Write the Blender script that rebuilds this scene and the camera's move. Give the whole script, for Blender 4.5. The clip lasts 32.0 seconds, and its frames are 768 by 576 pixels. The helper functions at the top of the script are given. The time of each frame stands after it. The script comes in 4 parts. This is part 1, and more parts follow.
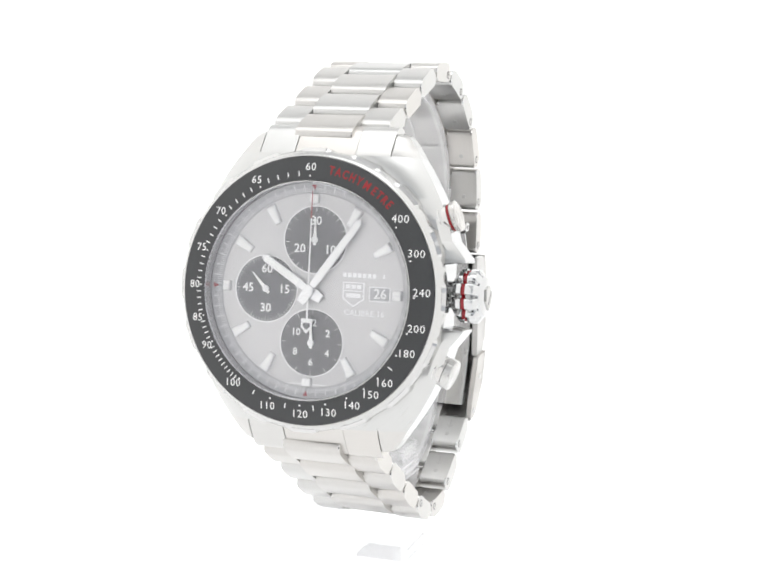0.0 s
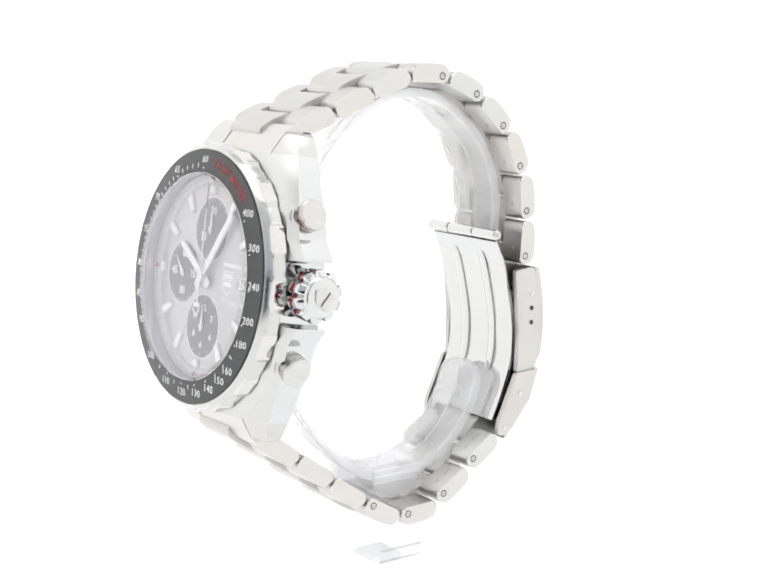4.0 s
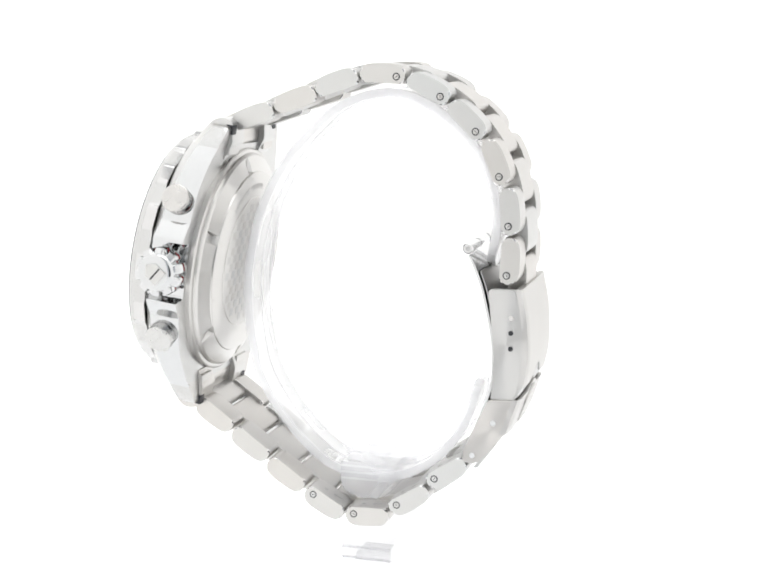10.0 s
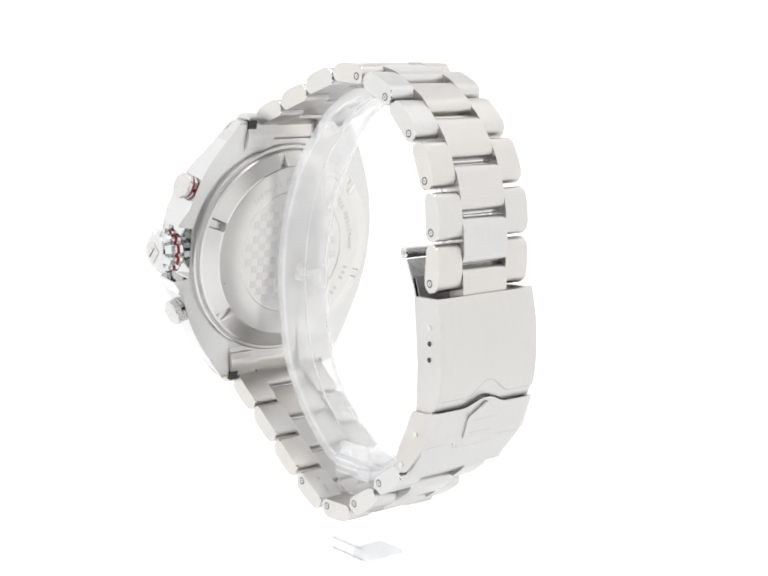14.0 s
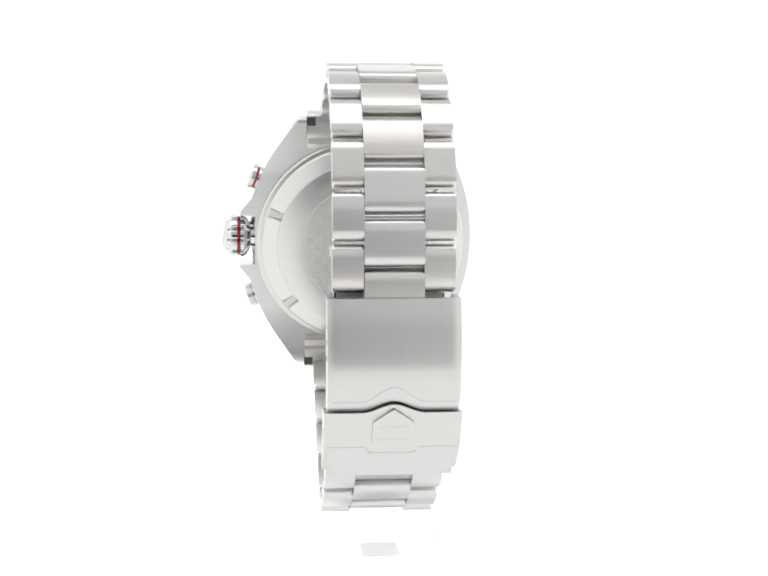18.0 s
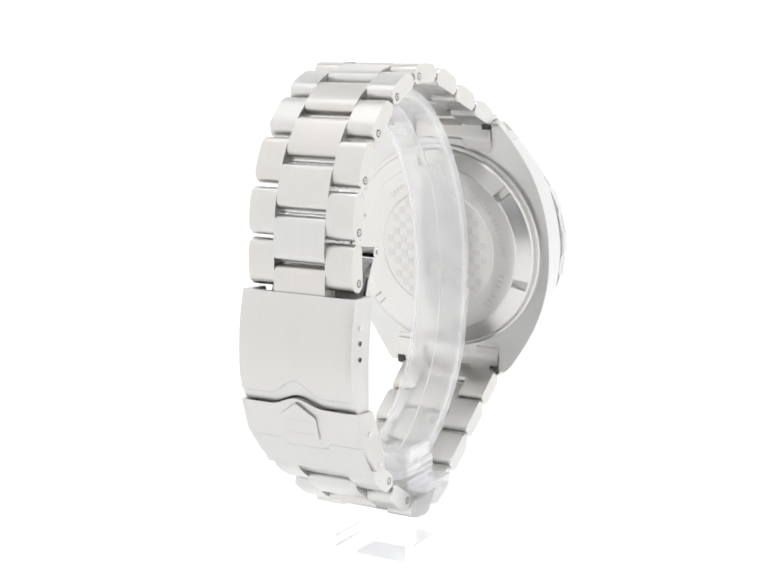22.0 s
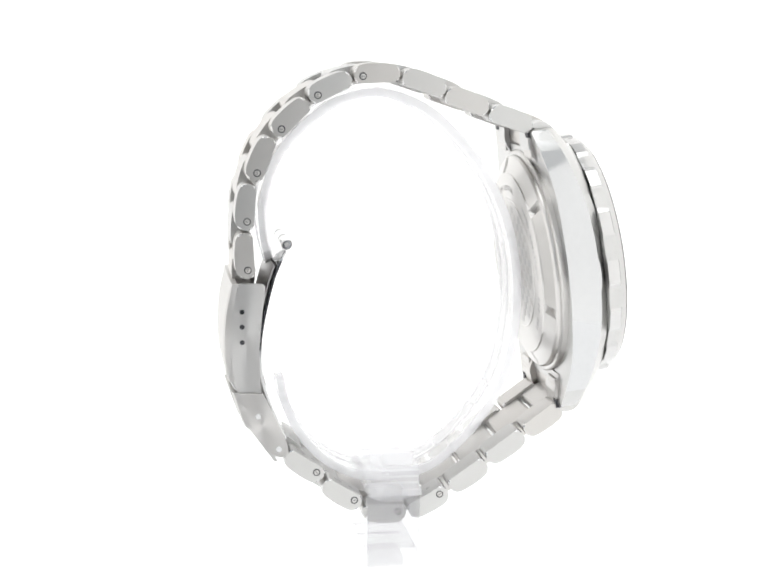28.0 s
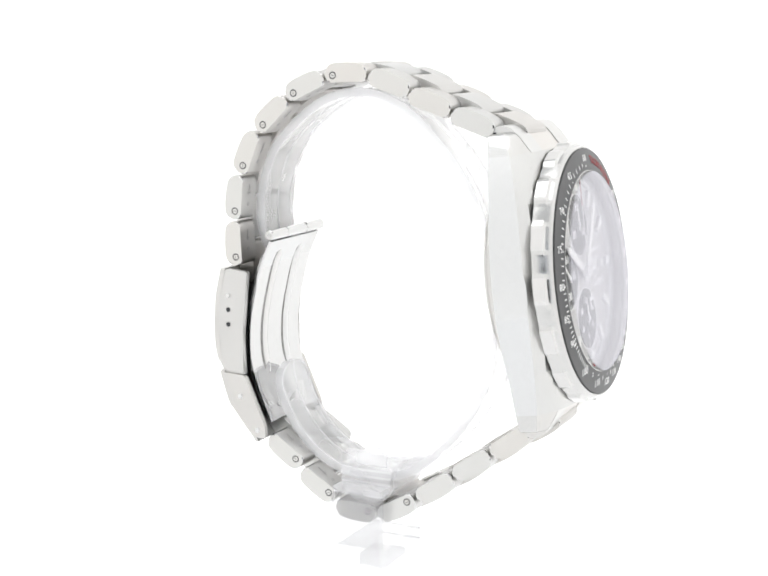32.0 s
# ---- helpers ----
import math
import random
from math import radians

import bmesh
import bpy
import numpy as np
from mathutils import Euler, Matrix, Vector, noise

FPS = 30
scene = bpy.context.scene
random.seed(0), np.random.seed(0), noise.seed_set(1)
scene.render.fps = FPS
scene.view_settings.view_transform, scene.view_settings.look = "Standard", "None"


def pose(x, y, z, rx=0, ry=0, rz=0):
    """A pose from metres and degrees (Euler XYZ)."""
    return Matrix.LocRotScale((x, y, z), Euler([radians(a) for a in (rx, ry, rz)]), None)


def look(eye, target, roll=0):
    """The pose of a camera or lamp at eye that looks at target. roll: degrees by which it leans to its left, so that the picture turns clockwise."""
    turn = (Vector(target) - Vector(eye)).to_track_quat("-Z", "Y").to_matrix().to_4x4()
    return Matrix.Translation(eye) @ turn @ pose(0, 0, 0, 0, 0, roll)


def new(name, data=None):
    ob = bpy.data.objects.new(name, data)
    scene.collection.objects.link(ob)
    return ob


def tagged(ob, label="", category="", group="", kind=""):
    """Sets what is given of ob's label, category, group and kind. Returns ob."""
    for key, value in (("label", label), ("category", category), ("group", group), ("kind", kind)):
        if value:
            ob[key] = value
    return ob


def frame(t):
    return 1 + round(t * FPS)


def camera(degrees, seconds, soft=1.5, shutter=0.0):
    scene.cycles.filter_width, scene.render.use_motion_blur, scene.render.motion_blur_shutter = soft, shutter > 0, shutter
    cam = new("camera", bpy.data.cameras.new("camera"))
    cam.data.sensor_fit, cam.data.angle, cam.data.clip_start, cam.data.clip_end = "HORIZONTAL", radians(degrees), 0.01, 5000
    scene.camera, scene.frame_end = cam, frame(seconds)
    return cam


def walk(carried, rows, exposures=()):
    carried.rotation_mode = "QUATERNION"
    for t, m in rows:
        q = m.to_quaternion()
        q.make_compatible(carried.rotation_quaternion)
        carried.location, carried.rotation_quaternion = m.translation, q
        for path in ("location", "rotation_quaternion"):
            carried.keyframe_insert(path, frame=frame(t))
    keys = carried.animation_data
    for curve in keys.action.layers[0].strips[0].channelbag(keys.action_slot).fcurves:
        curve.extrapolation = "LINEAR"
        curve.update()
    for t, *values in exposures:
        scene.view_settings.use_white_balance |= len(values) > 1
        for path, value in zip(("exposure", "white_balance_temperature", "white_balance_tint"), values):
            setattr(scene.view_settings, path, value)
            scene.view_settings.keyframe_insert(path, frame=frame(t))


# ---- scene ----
H = 0.118                      # height of the lens over the floor of the light box
TILT, YAW, ROLL = 9.73, 0.08, 0.48

cam = camera(29.4, 32.0, soft=1.9)
EYE = Vector((0, -0.265, H))
AIM = EYE + Vector((math.sin(radians(YAW)) * math.cos(radians(TILT)), math.cos(radians(YAW)) * math.cos(radians(TILT)), -math.sin(radians(TILT))))
walk(cam, [(0, look(EYE, AIM, ROLL)), (32.0, look(EYE, AIM, ROLL))])

# ---- light ----
scene.view_settings.exposure = 0.26
world = bpy.data.worlds.new("world")
scene.world = world
world.use_nodes = True
world.node_tree.nodes["Background"].inputs[0].default_value = (0.9, 0.95, 1.0, 1)
world.node_tree.nodes["Background"].inputs[1].default_value = 0.25


def lamp(name, m, sx, sy, watts, colour=(1, 1, 1)):
    data = bpy.data.lights.new(name, "AREA")
    data.shape, data.size, data.size_y, data.energy, data.color = "RECTANGLE", sx, sy, watts, colour
    ob = new(name, data)
    ob.matrix_world = m
    return ob


lamp("led_panel", pose(0, -0.03, 0.272), 0.17, 0.12, 0.085)


# ---- materials ----
def material(name, colour, rough=0.5, metal=0.0, **more):
    m = bpy.data.materials.new(name)
    m.use_nodes = True
    b = m.node_tree.nodes["Principled BSDF"]
    b.inputs["Base Color"].default_value = (*colour, 1)
    b.inputs["Roughness"].default_value = rough
    b.inputs["Metallic"].default_value = metal
    for key, value in more.items():
        b.inputs[key.replace("_", " ")].default_value = value
    return m


def grain(m, scale, rough=(0.2, 0.4), bump=0.05, tint=0.12, seed_by_object=True, round_axis="", stretch=0.8, across=True):
    """Brushing: fine streaks along the axis with the small scale, with a soft blotch over them.
    round_axis: the strokes run round this axis of the object, and the gloss spreads across them."""
    t = m.node_tree
    b = t.nodes["Principled BSDF"]
    co = t.nodes.new("ShaderNodeTexCoord")
    mp = t.nodes.new("ShaderNodeMapping")
    mp.inputs["Scale"].default_value = scale
    t.links.new(co.outputs["Object"], mp.inputs["Vector"])
    if seed_by_object:
        info = t.nodes.new("ShaderNodeObjectInfo")
        add = t.nodes.new("ShaderNodeVectorMath")
        mul = t.nodes.new("ShaderNodeMath")
        mul.operation = "MULTIPLY"
        mul.inputs[1].default_value = 0.31
        t.links.new(info.outputs["Random"], mul.inputs[0])
        t.links.new(co.outputs["Object"], add.inputs[0])
        t.links.new(mul.outputs[0], add.inputs[1])
        t.links.new(add.outputs[0], mp.inputs["Vector"])
    fine = t.nodes.new("ShaderNodeTexNoise")
    fine.inputs["Scale"].default_value = 1.0
    fine.inputs["Detail"].default_value = 3.0
    t.links.new(mp.outputs[0], fine.inputs["Vector"])
    soft = t.nodes.new("ShaderNodeTexNoise")
    soft.inputs["Scale"].default_value = 120.0
    t.links.new(co.outputs["Object"], soft.inputs["Vector"])
    mix = t.nodes.new("ShaderNodeMath")
    mix.operation = "MULTIPLY_ADD"
    mix.inputs[1].default_value = 0.5
    t.links.new(soft.outputs["Fac"], mix.inputs[0])
    t.links.new(fine.outputs["Fac"], mix.inputs[2])
    ro = t.nodes.new("ShaderNodeMapRange")
    ro.inputs["From Min"].default_value, ro.inputs["From Max"].default_value = 0.4, 0.95
    ro.inputs["To Min"].default_value, ro.inputs["To Max"].default_value = rough
    t.links.new(mix.outputs[0], ro.inputs["Value"])
    t.links.new(ro.outputs[0], b.inputs["Roughness"])
    base = b.inputs["Base Color"].default_value[:]
    ramp = t.nodes.new("ShaderNodeMix")
    ramp.data_type = "RGBA"
    ramp.inputs[6].default_value = (*[c * (1 - tint) for c in base[:3]], 1)
    ramp.inputs[7].default_value = (*[min(1, c * (1 + tint * 0.5)) for c in base[:3]], 1)
    t.links.new(fine.outputs["Fac"], ramp.inputs[0])
    out = ramp.outputs[2]
    if seed_by_object:
        shift = t.nodes.new("ShaderNodeMix")
        shift.data_type, shift.blend_type = "RGBA", "MULTIPLY"
        shift.inputs[0].default_value = 1.0
        hue = t.nodes.new("ShaderNodeMix")
        hue.data_type = "RGBA"
        hue.inputs[6].default_value = (1.0, 0.98, 0.962, 1)
        hue.inputs[7].default_value = (0.975, 0.99, 1.0, 1)
        t.links.new(info.outputs["Random"], hue.inputs[0])
        t.links.new(out, shift.inputs[6])
        t.links.new(hue.outputs[2], shift.inputs[7])
        out = shift.outputs[2]
    t.links.new(out, b.inputs["Base Color"])
    if round_axis:
        strokes = t.nodes.new("ShaderNodeTangent")
        strokes.direction_type, strokes.axis = "RADIAL", round_axis
        b.inputs["Anisotropic"].default_value = stretch
        b.inputs["Anisotropic Rotation"].default_value = 0.25 if across else 0.0
        t.links.new(strokes.outputs[0], b.inputs["Tangent"])
    bp = t.nodes.new("ShaderNodeBump")
    bp.inputs["Strength"].default_value = bump
    bp.inputs["Distance"].default_value = 0.0002
    t.links.new(fine.outputs["Fac"], bp.inputs["Height"])
    t.links.new(bp.outputs[0], b.inputs["Normal"])
    return m


STEEL = (0.555, 0.548, 0.536)
brushed = grain(material("brushed_steel", STEEL, 0.3, 1.0), (9000, 80, 2500), (0.30, 0.34), 0.0, 0.07, round_axis="X")
brushed_clasp = grain(material("brushed_clasp_steel", STEEL, 0.3, 1.0), (9000, 60, 60), (0.29, 0.33), 0.0, 0.07, round_axis="X", stretch=0.88)
brushed_case = grain(material("brushed_case_steel", (0.575, 0.567, 0.553), 0.3, 1.0), (200, 9000, 200), (0.26, 0.33), 0.015, 0.05)
satin = grain(material("satin_steel", (0.57, 0.565, 0.55), 0.3, 1.0), (6000, 6000, 6000), (0.28, 0.36), 0.012, 0.04)
polished = grain(material("polished_steel", (0.59, 0.588, 0.585), 0.05, 1.0), (900, 900, 900), (0.03, 0.08), 0.0, 0.03)
engraved = material("engraved_steel", (0.47, 0.465, 0.46), 0.4, 1.0)
bezel_steel = grain(material("bezel_steel", (0.55, 0.55, 0.545), 0.2, 1.0), (2500, 2500, 2500), (0.18, 0.24), 0.004, 0.04)
back_steel = grain(material("turned_back_steel", (0.585, 0.578, 0.565), 0.2, 1.0), (700, 700, 700), (0.27, 0.31), 0.0, 0.04, round_axis="Z", stretch=0.5)
turned = grain(material("turned_cap_steel", (0.57, 0.565, 0.555), 0.2, 1.0), (700, 700, 700), (0.24, 0.28), 0.0, 0.03, round_axis="Z", stretch=0.85)
matte_check = grain(material("frosted_steel", (0.55, 0.545, 0.535), 0.4, 1.0), (3000, 3000, 3000), (0.36, 0.44), 0.01, 0.05)
# the shade inside holes, slots and gaps, put into the colour
hole_shade = material("shaded_steel_hole", (0.05, 0.05, 0.055), 0.5, 0.6)
insert_black = grain(material("black_aluminium_insert", (0.04, 0.041, 0.043), 0.35, 0.0), (3000, 3000, 3000), (0.3, 0.42), 0.02, 0.2)
dial_grey = grain(material("sunray_grey_dial", (0.62, 0.62, 0.622), 0.42, 0.45), (1500, 1500, 1500), (0.36, 0.44), 0.0, 0.04, round_axis="Z", stretch=0.7, across=False)
sub_black = grain(material("azure_black_subdial", (0.14, 0.142, 0.146), 0.4, 0.1), (900, 900, 900), (0.35, 0.45), 0.0, 0.1)
flange_grey = material("grey_flange", (0.42, 0.422, 0.426), 0.45, 0.3)
white_print = material("white_print", (0.88, 0.88, 0.87), 0.5)
silver_print = material("silver_print", (0.92, 0.92, 0.92), 0.4, 0.0)
red_print = material("red_print", (0.3, 0.012, 0.016), 0.5)
red_lacquer = material("red_lacquer", (0.30, 0.012, 0.018), 0.25)
lume = material("white_lume", (0.92, 0.92, 0.9), 0.55)
hand_steel = material("faceted_hand_steel", (0.82, 0.82, 0.82), 0.3, 0.8)
date_grey = material("grey_date_disc", (0.42, 0.42, 0.43), 0.5)


def clear(name, veil, f0, rough, tint=1.0, grow=1.0, glare_white=0.97, power_of=5.0, coat=(1.0, 1.0, 1.0)):
    """Clear plate: see-through, its white glare put in as a veil of colour, with a mirror gloss that grows at a slant.
    """
    m = bpy.data.materials.new(name)
    m.use_nodes = True
    t = m.node_tree
    t.nodes.remove(t.nodes["Principled BSDF"])
    body = t.nodes.new("ShaderNodeBsdfTransparent")
    body.inputs[0].default_value = (tint, tint, min(1.0, tint + 0.005), 1)
    if veil:
        glare = t.nodes.new("ShaderNodeMixShader")
        for k, kind in ((1, "ShaderNodeBsdfDiffuse"), (2, "ShaderNodeBsdfTranslucent")):
            half = t.nodes.new(kind)
            half.inputs[0].default_value = (glare_white, glare_white, glare_white + 0.008, 1)
            t.links.new(half.outputs[0], glare.inputs[k])
        where = t.nodes.new("ShaderNodeTexCoord")
        wave = t.nodes.new("ShaderNodeTexNoise")
        wave.inputs["Scale"].default_value = 150.0
        wave.inputs["Detail"].default_value = 0.0
        t.links.new(where.outputs["Object"], wave.inputs["Vector"])
        span = t.nodes.new("ShaderNodeMapRange")
        span.inputs["To Min"].default_value, span.inputs["To Max"].default_value = veil * 0.7, veil * 1.3
        t.links.new(wave.outputs["Fac"], span.inputs["Value"])
        both = t.nodes.new("ShaderNodeMixShader")
        t.links.new(span.outputs[0], both.inputs[0])
        t.links.new(body.outputs[0], both.inputs[1])
        t.links.new(glare.outputs[0], both.inputs[2])
        body = both
    shine = t.nodes.new("ShaderNodeBsdfGlossy")
    shine.inputs["Roughness"].default_value = rough
    shine.inputs["Color"].default_value = (*coat, 1)
    slant = t.nodes.new("ShaderNodeLayerWeight")
    slant.inputs["Blend"].default_value = 0.5
    power, scaled = t.nodes.new("ShaderNodeMath"), t.nodes.new("ShaderNodeMath")
    power.operation, scaled.operation = "POWER", "MULTIPLY_ADD"
    power.inputs[1].default_value = power_of
    scaled.inputs[1].default_value, scaled.inputs[2].default_value = grow * (1 - f0), f0
    t.links.new(slant.outputs["Facing"], power.inputs[0])
    t.links.new(power.outputs[0], scaled.inputs[0])
    out = t.nodes.new("ShaderNodeMixShader")
    t.links.new(scaled.outputs[0], out.inputs[0])
    t.links.new(body.outputs[0], out.inputs[1])
    t.links.new(shine.outputs[0], out.inputs[2])
    t.links.new(out.outputs[0], t.nodes["Material Output"].inputs["Surface"])
    return m


sapphire = clear("sapphire_crystal", 0.0, 0.15, 0.0, power_of=2.0, coat=(0.6, 0.595, 0.645))
sapphire_under = clear("coated_sapphire_underside", 0.0, 0.0, 0.0, grow=0.05)   # coated against reflections
# the second number is the white glare mixed into the clear acrylic
acrylic = clear("clear_acrylic", 0.26, 0.035, 0.05, 0.995)
acrylic_foot = clear("thick_clear_acrylic", 0.1, 0.035, 0.05, 0.86)
acrylic_band = clear("clear_acrylic_band", 0.3, 0.035, 0.05)
acrylic_edge = clear("moulded_acrylic", 0.34, 0.04, 0.1, 0.985)


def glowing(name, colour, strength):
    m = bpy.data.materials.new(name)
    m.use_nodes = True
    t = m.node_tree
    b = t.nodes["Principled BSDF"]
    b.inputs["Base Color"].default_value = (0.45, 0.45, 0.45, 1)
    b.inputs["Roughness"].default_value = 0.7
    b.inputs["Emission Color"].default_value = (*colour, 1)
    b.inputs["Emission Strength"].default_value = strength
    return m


diffuser = glowing("lit_white_diffuser", (1.0, 0.995, 0.985), 0.66)
diffuser_top = glowing("lit_ceiling_diffuser", (0.93, 0.97, 1.0), 0.25)
diffuser_side = glowing("lit_side_diffuser", (1.0, 0.995, 0.985), 0.71)
# glow added to the floor film, to brighten faces turned down
floor_glow = glowing("lit_white_floor", (0.985, 0.99, 1.0), 0.7)
front_cloth = grain(material("dark_front_cloth", (0.02, 0.022, 0.027), 0.9), (300, 300, 300), (0.8, 1.0), 0.1, 0.3, False)
front_white = grain(material("grey_front_flap", (0.58, 0.605, 0.64), 0.8), (200, 200, 200), (0.7, 0.9), 0.05, 0.1, False)


# ---- building blocks: millimetres, heights counted from the lens ----
def root_pose(ob):
    """The pose of a part in the space of its thing."""
    return root_pose(ob.parent) @ ob.matrix_basis if ob.parent else Matrix()


def part(name, bm, mat, parent, label="", m=None, sharp=22, flat=False, axis=None):
    """One bmesh in millimetres as one mesh object under parent. axis: a pose in millimetres for the object's own axes."""
    if m is not None:
        bm.transform(m)
    bm.normal_update()
    bmesh.ops.recalc_face_normals(bm, faces=bm.faces)
    if axis is not None:
        bm.transform(axis.inverted())
    bm.transform(Matrix.Diagonal((0.001, 0.001, 0.001, 1)))
    me = bpy.data.meshes.new(name)
    bm.to_mesh(me)
    bm.free()
    if not flat:
        me.shade_smooth()
        me.set_sharp_from_angle(angle=radians(sharp))
    me.materials.append(mat)
    ob = new(name, me)
    ob.parent = parent
    own = mm(axis) if axis is not None else Matrix()
    ob.matrix_basis = root_pose(parent).inverted() @ own
    return tagged(ob, label)


def again(ob, m, parent=None):
    """Another object on the same mesh, at the local pose m (in metres)."""
    o = new(ob.name, ob.data)
    o.parent = parent or ob.parent
    o.matrix_local = m
    if ob.get("label"):
        o["label"] = ob["label"]
    return o


def mm(m):
    """A pose in millimetres as a pose in metres."""
    k = m.copy()
    k.translation = m.translation * 0.001
    return k


def polygon(points, x0, x1, bevel=0.0, segments=2):
    """A polygon in (y, z), drawn out along x."""
    bm = bmesh.new()
    a = [bm.verts.new((x0, y, z)) for y, z in points]
    b = [bm.verts.new((x1, y, z)) for y, z in points]
    caps = [bm.faces.new(a), bm.faces.new(list(reversed(b)))]
    n = len(points)
    for i in range(n):
        bm.faces.new((a[i], b[i], b[(i + 1) % n], a[(i + 1) % n]))
    if bevel:
        rim = list({e for f in caps for e in f.edges})
        bmesh.ops.bevel(bm, geom=rim, offset=bevel, segments=segments, profile=0.5, affect="EDGES")
    return bm


def rounded(corners, radius, steps=4):
    """A polygon with rounded corners; radius: one number or one for each corner."""
    out, n = [], len(corners)
    for i in range(n):
        p, q, r = (Vector(corners[(i + k) % n]) for k in (-1, 0, 1))
        rad = radius[i] if isinstance(radius, (list, tuple)) else radius
        if rad <= 0:
            out.append(tuple(q))
            continue
        a = q + (p - q).normalized() * min(rad, (p - q).length * 0.49)
        b = q + (r - q).normalized() * min(rad, (r - q).length * 0.49)
        for k in range(steps + 1):
            f = k / steps
            out.append(tuple(a * (1 - f) ** 2 + q * 2 * f * (1 - f) + b * f * f))
    return out


def lathe(profile, steps=96, start=0.0, end=360.0, radius=None, height=None):
    """(r, h) pairs turned round the z axis. radius(angle, r, h) may change r."""
    bm = bmesh.new()
    whole = abs(end - start - 360) < 1e-6
    rings = []
    count = steps if whole else steps + 1
    for i in range(count):
        a = radians(start + (end - start) * i / steps)
        ring = []
        for r, h in profile:
            rr = radius(a, r, h) if radius else r
            ring.append(bm.verts.new((rr * math.cos(a), rr * math.sin(a), height(a, r, h) if height else h)))
        rings.append(ring)
    for i in range(steps):
        p, q = rings[i], rings[(i + 1) % count]
        for k in range(len(profile) - 1):
            bm.faces.new((p[k], q[k], q[k + 1], p[k + 1]))
    bmesh.ops.remove_doubles(bm, verts=bm.verts, dist=1e-4)
    return bm


def rod(r, length, steps=20, bevel=0.0):
    """A round bar along x, centred."""
    b = bevel or 0.001
    h = length / 2
    bm = lathe([(0, -h), (r - b, -h), (r, -h + b), (r, h - b), (r - b, h), (0, h)], steps)
    bm.transform(Matrix.Rotation(radians(90), 4, "Y"))
    return bm


def block(x0, x1, y0, y1, z0, z1, bevel=0.0, segments=2):
    bm = bmesh.new()
    bmesh.ops.create_cube(bm, size=1)
    for v in bm.verts:
        v.co = (x0 if v.co.x < 0 else x1, y0 if v.co.y < 0 else y1, z0 if v.co.z < 0 else z1)
    if bevel:
        bmesh.ops.bevel(bm, geom=bm.edges[:], offset=bevel, segments=segments, profile=0.5, affect="EDGES")
    return bm


def slab(outline, z0, z1, bevel=0.0):
    """An outline in (x, y) with a thickness in z; the upper rim may be bevelled."""
    bm = bmesh.new()
    a = [bm.verts.new((x, y, z0)) for x, y in outline]
    b = [bm.verts.new((x, y, z1)) for x, y in outline]
    bm.faces.new(a)
    top = bm.faces.new(b)
    n = len(outline)
    for i in range(n):
        bm.faces.new((a[i], b[i], b[(i + 1) % n], a[(i + 1) % n]))
    if bevel:
        bmesh.ops.bevel(bm, geom=list(top.edges), offset=bevel, segments=2, profile=0.5, affect="EDGES")
    return bm


def ribbon(path, thick, x0, x1, bevel=0.0):
    """A bent plate: a polyline in (y, z), thick to its left side, drawn out along x."""
    pts = [Vector(p) for p in path]
    side = []
    for i, p in enumerate(pts):
        d = (pts[min(i + 1, len(pts) - 1)] - pts[max(i - 1, 0)]).normalized()
        side.append(p + Vector((-d.y, d.x)) * thick)
    return polygon([tuple(p) for p in pts] + [tuple(p) for p in reversed(side)], x0, x1, bevel)


def smooth_path(points, n):
    """A soft curve through points (Catmull-Rom), with n steps a span."""
    p = [Vector(points[0])] + [Vector(q) for q in points] + [Vector(points[-1])]
    out = []
    for i in range(1, len(p) - 2):
        a, b, c, d = p[i - 1:i + 3]
        for k in range(n):
            t = k / n
            out.append(tuple(0.5 * (2 * b + (c - a) * t + (2 * a - 5 * b + 4 * c - d) * t * t + (3 * b - a - 3 * c + d) * t ** 3)))
    out.append(tuple(p[-2]))
    return out


def letters(text, size, mat, parent, name, place, label="", spacing=1.0, depth=0.03, lift=None, bold=0.018):
    """A word in the built-in font, centred, standing on the case plane by place (a matrix in millimetres)."""
    cu = bpy.data.curves.new(name, "FONT")
    cu.body, cu.size, cu.align_x, cu.align_y, cu.space_character = text, size, "CENTER", "CENTER", spacing
    cu.resolution_u, cu.extrude, cu.offset = 2, depth, size * bold
    tmp = bpy.data.objects.new(name, cu)
    me = bpy.data.meshes.new_from_object(tmp)
    bm = bmesh.new()
    bm.from_mesh(me)
    bpy.data.objects.remove(tmp)
    bpy.data.curves.remove(cu)
    bpy.data.meshes.remove(me)
    bm.transform(place)
    if lift:
        for v in bm.verts:
            v.co.z += lift(v.co.x, v.co.y)
    return part(name, bm, mat, parent, label, CASE, flat=True)


# ---- the light box ----
def panel(name, corners, mat, thick, label, category="panel"):
    """A flat sheet with a thickness away from the inside; corners in metres, seen from inside."""
    bm = bmesh.new()
    c = [Vector(p) for p in corners]
    n = (c[1] - c[0]).cross(c[2] - c[0]).normalized()
    a = [bm.verts.new(p) for p in c]
    b = [bm.verts.new(p - n * thick) for p in c]
    bm.faces.new(a)
    bm.faces.new(list(reversed(b)))
    for i in range(4):
        bm.faces.new((a[i], b[i], b[(i + 1) % 4], a[(i + 1) % 4]))
    bmesh.ops.recalc_face_normals(bm, faces=bm.faces)
    me = bpy.data.meshes.new(name)
    bm.to_mesh(me)
    bm.free()
    me.materials.append(mat)
    return tagged(new(name, me), label, category, kind="structure")


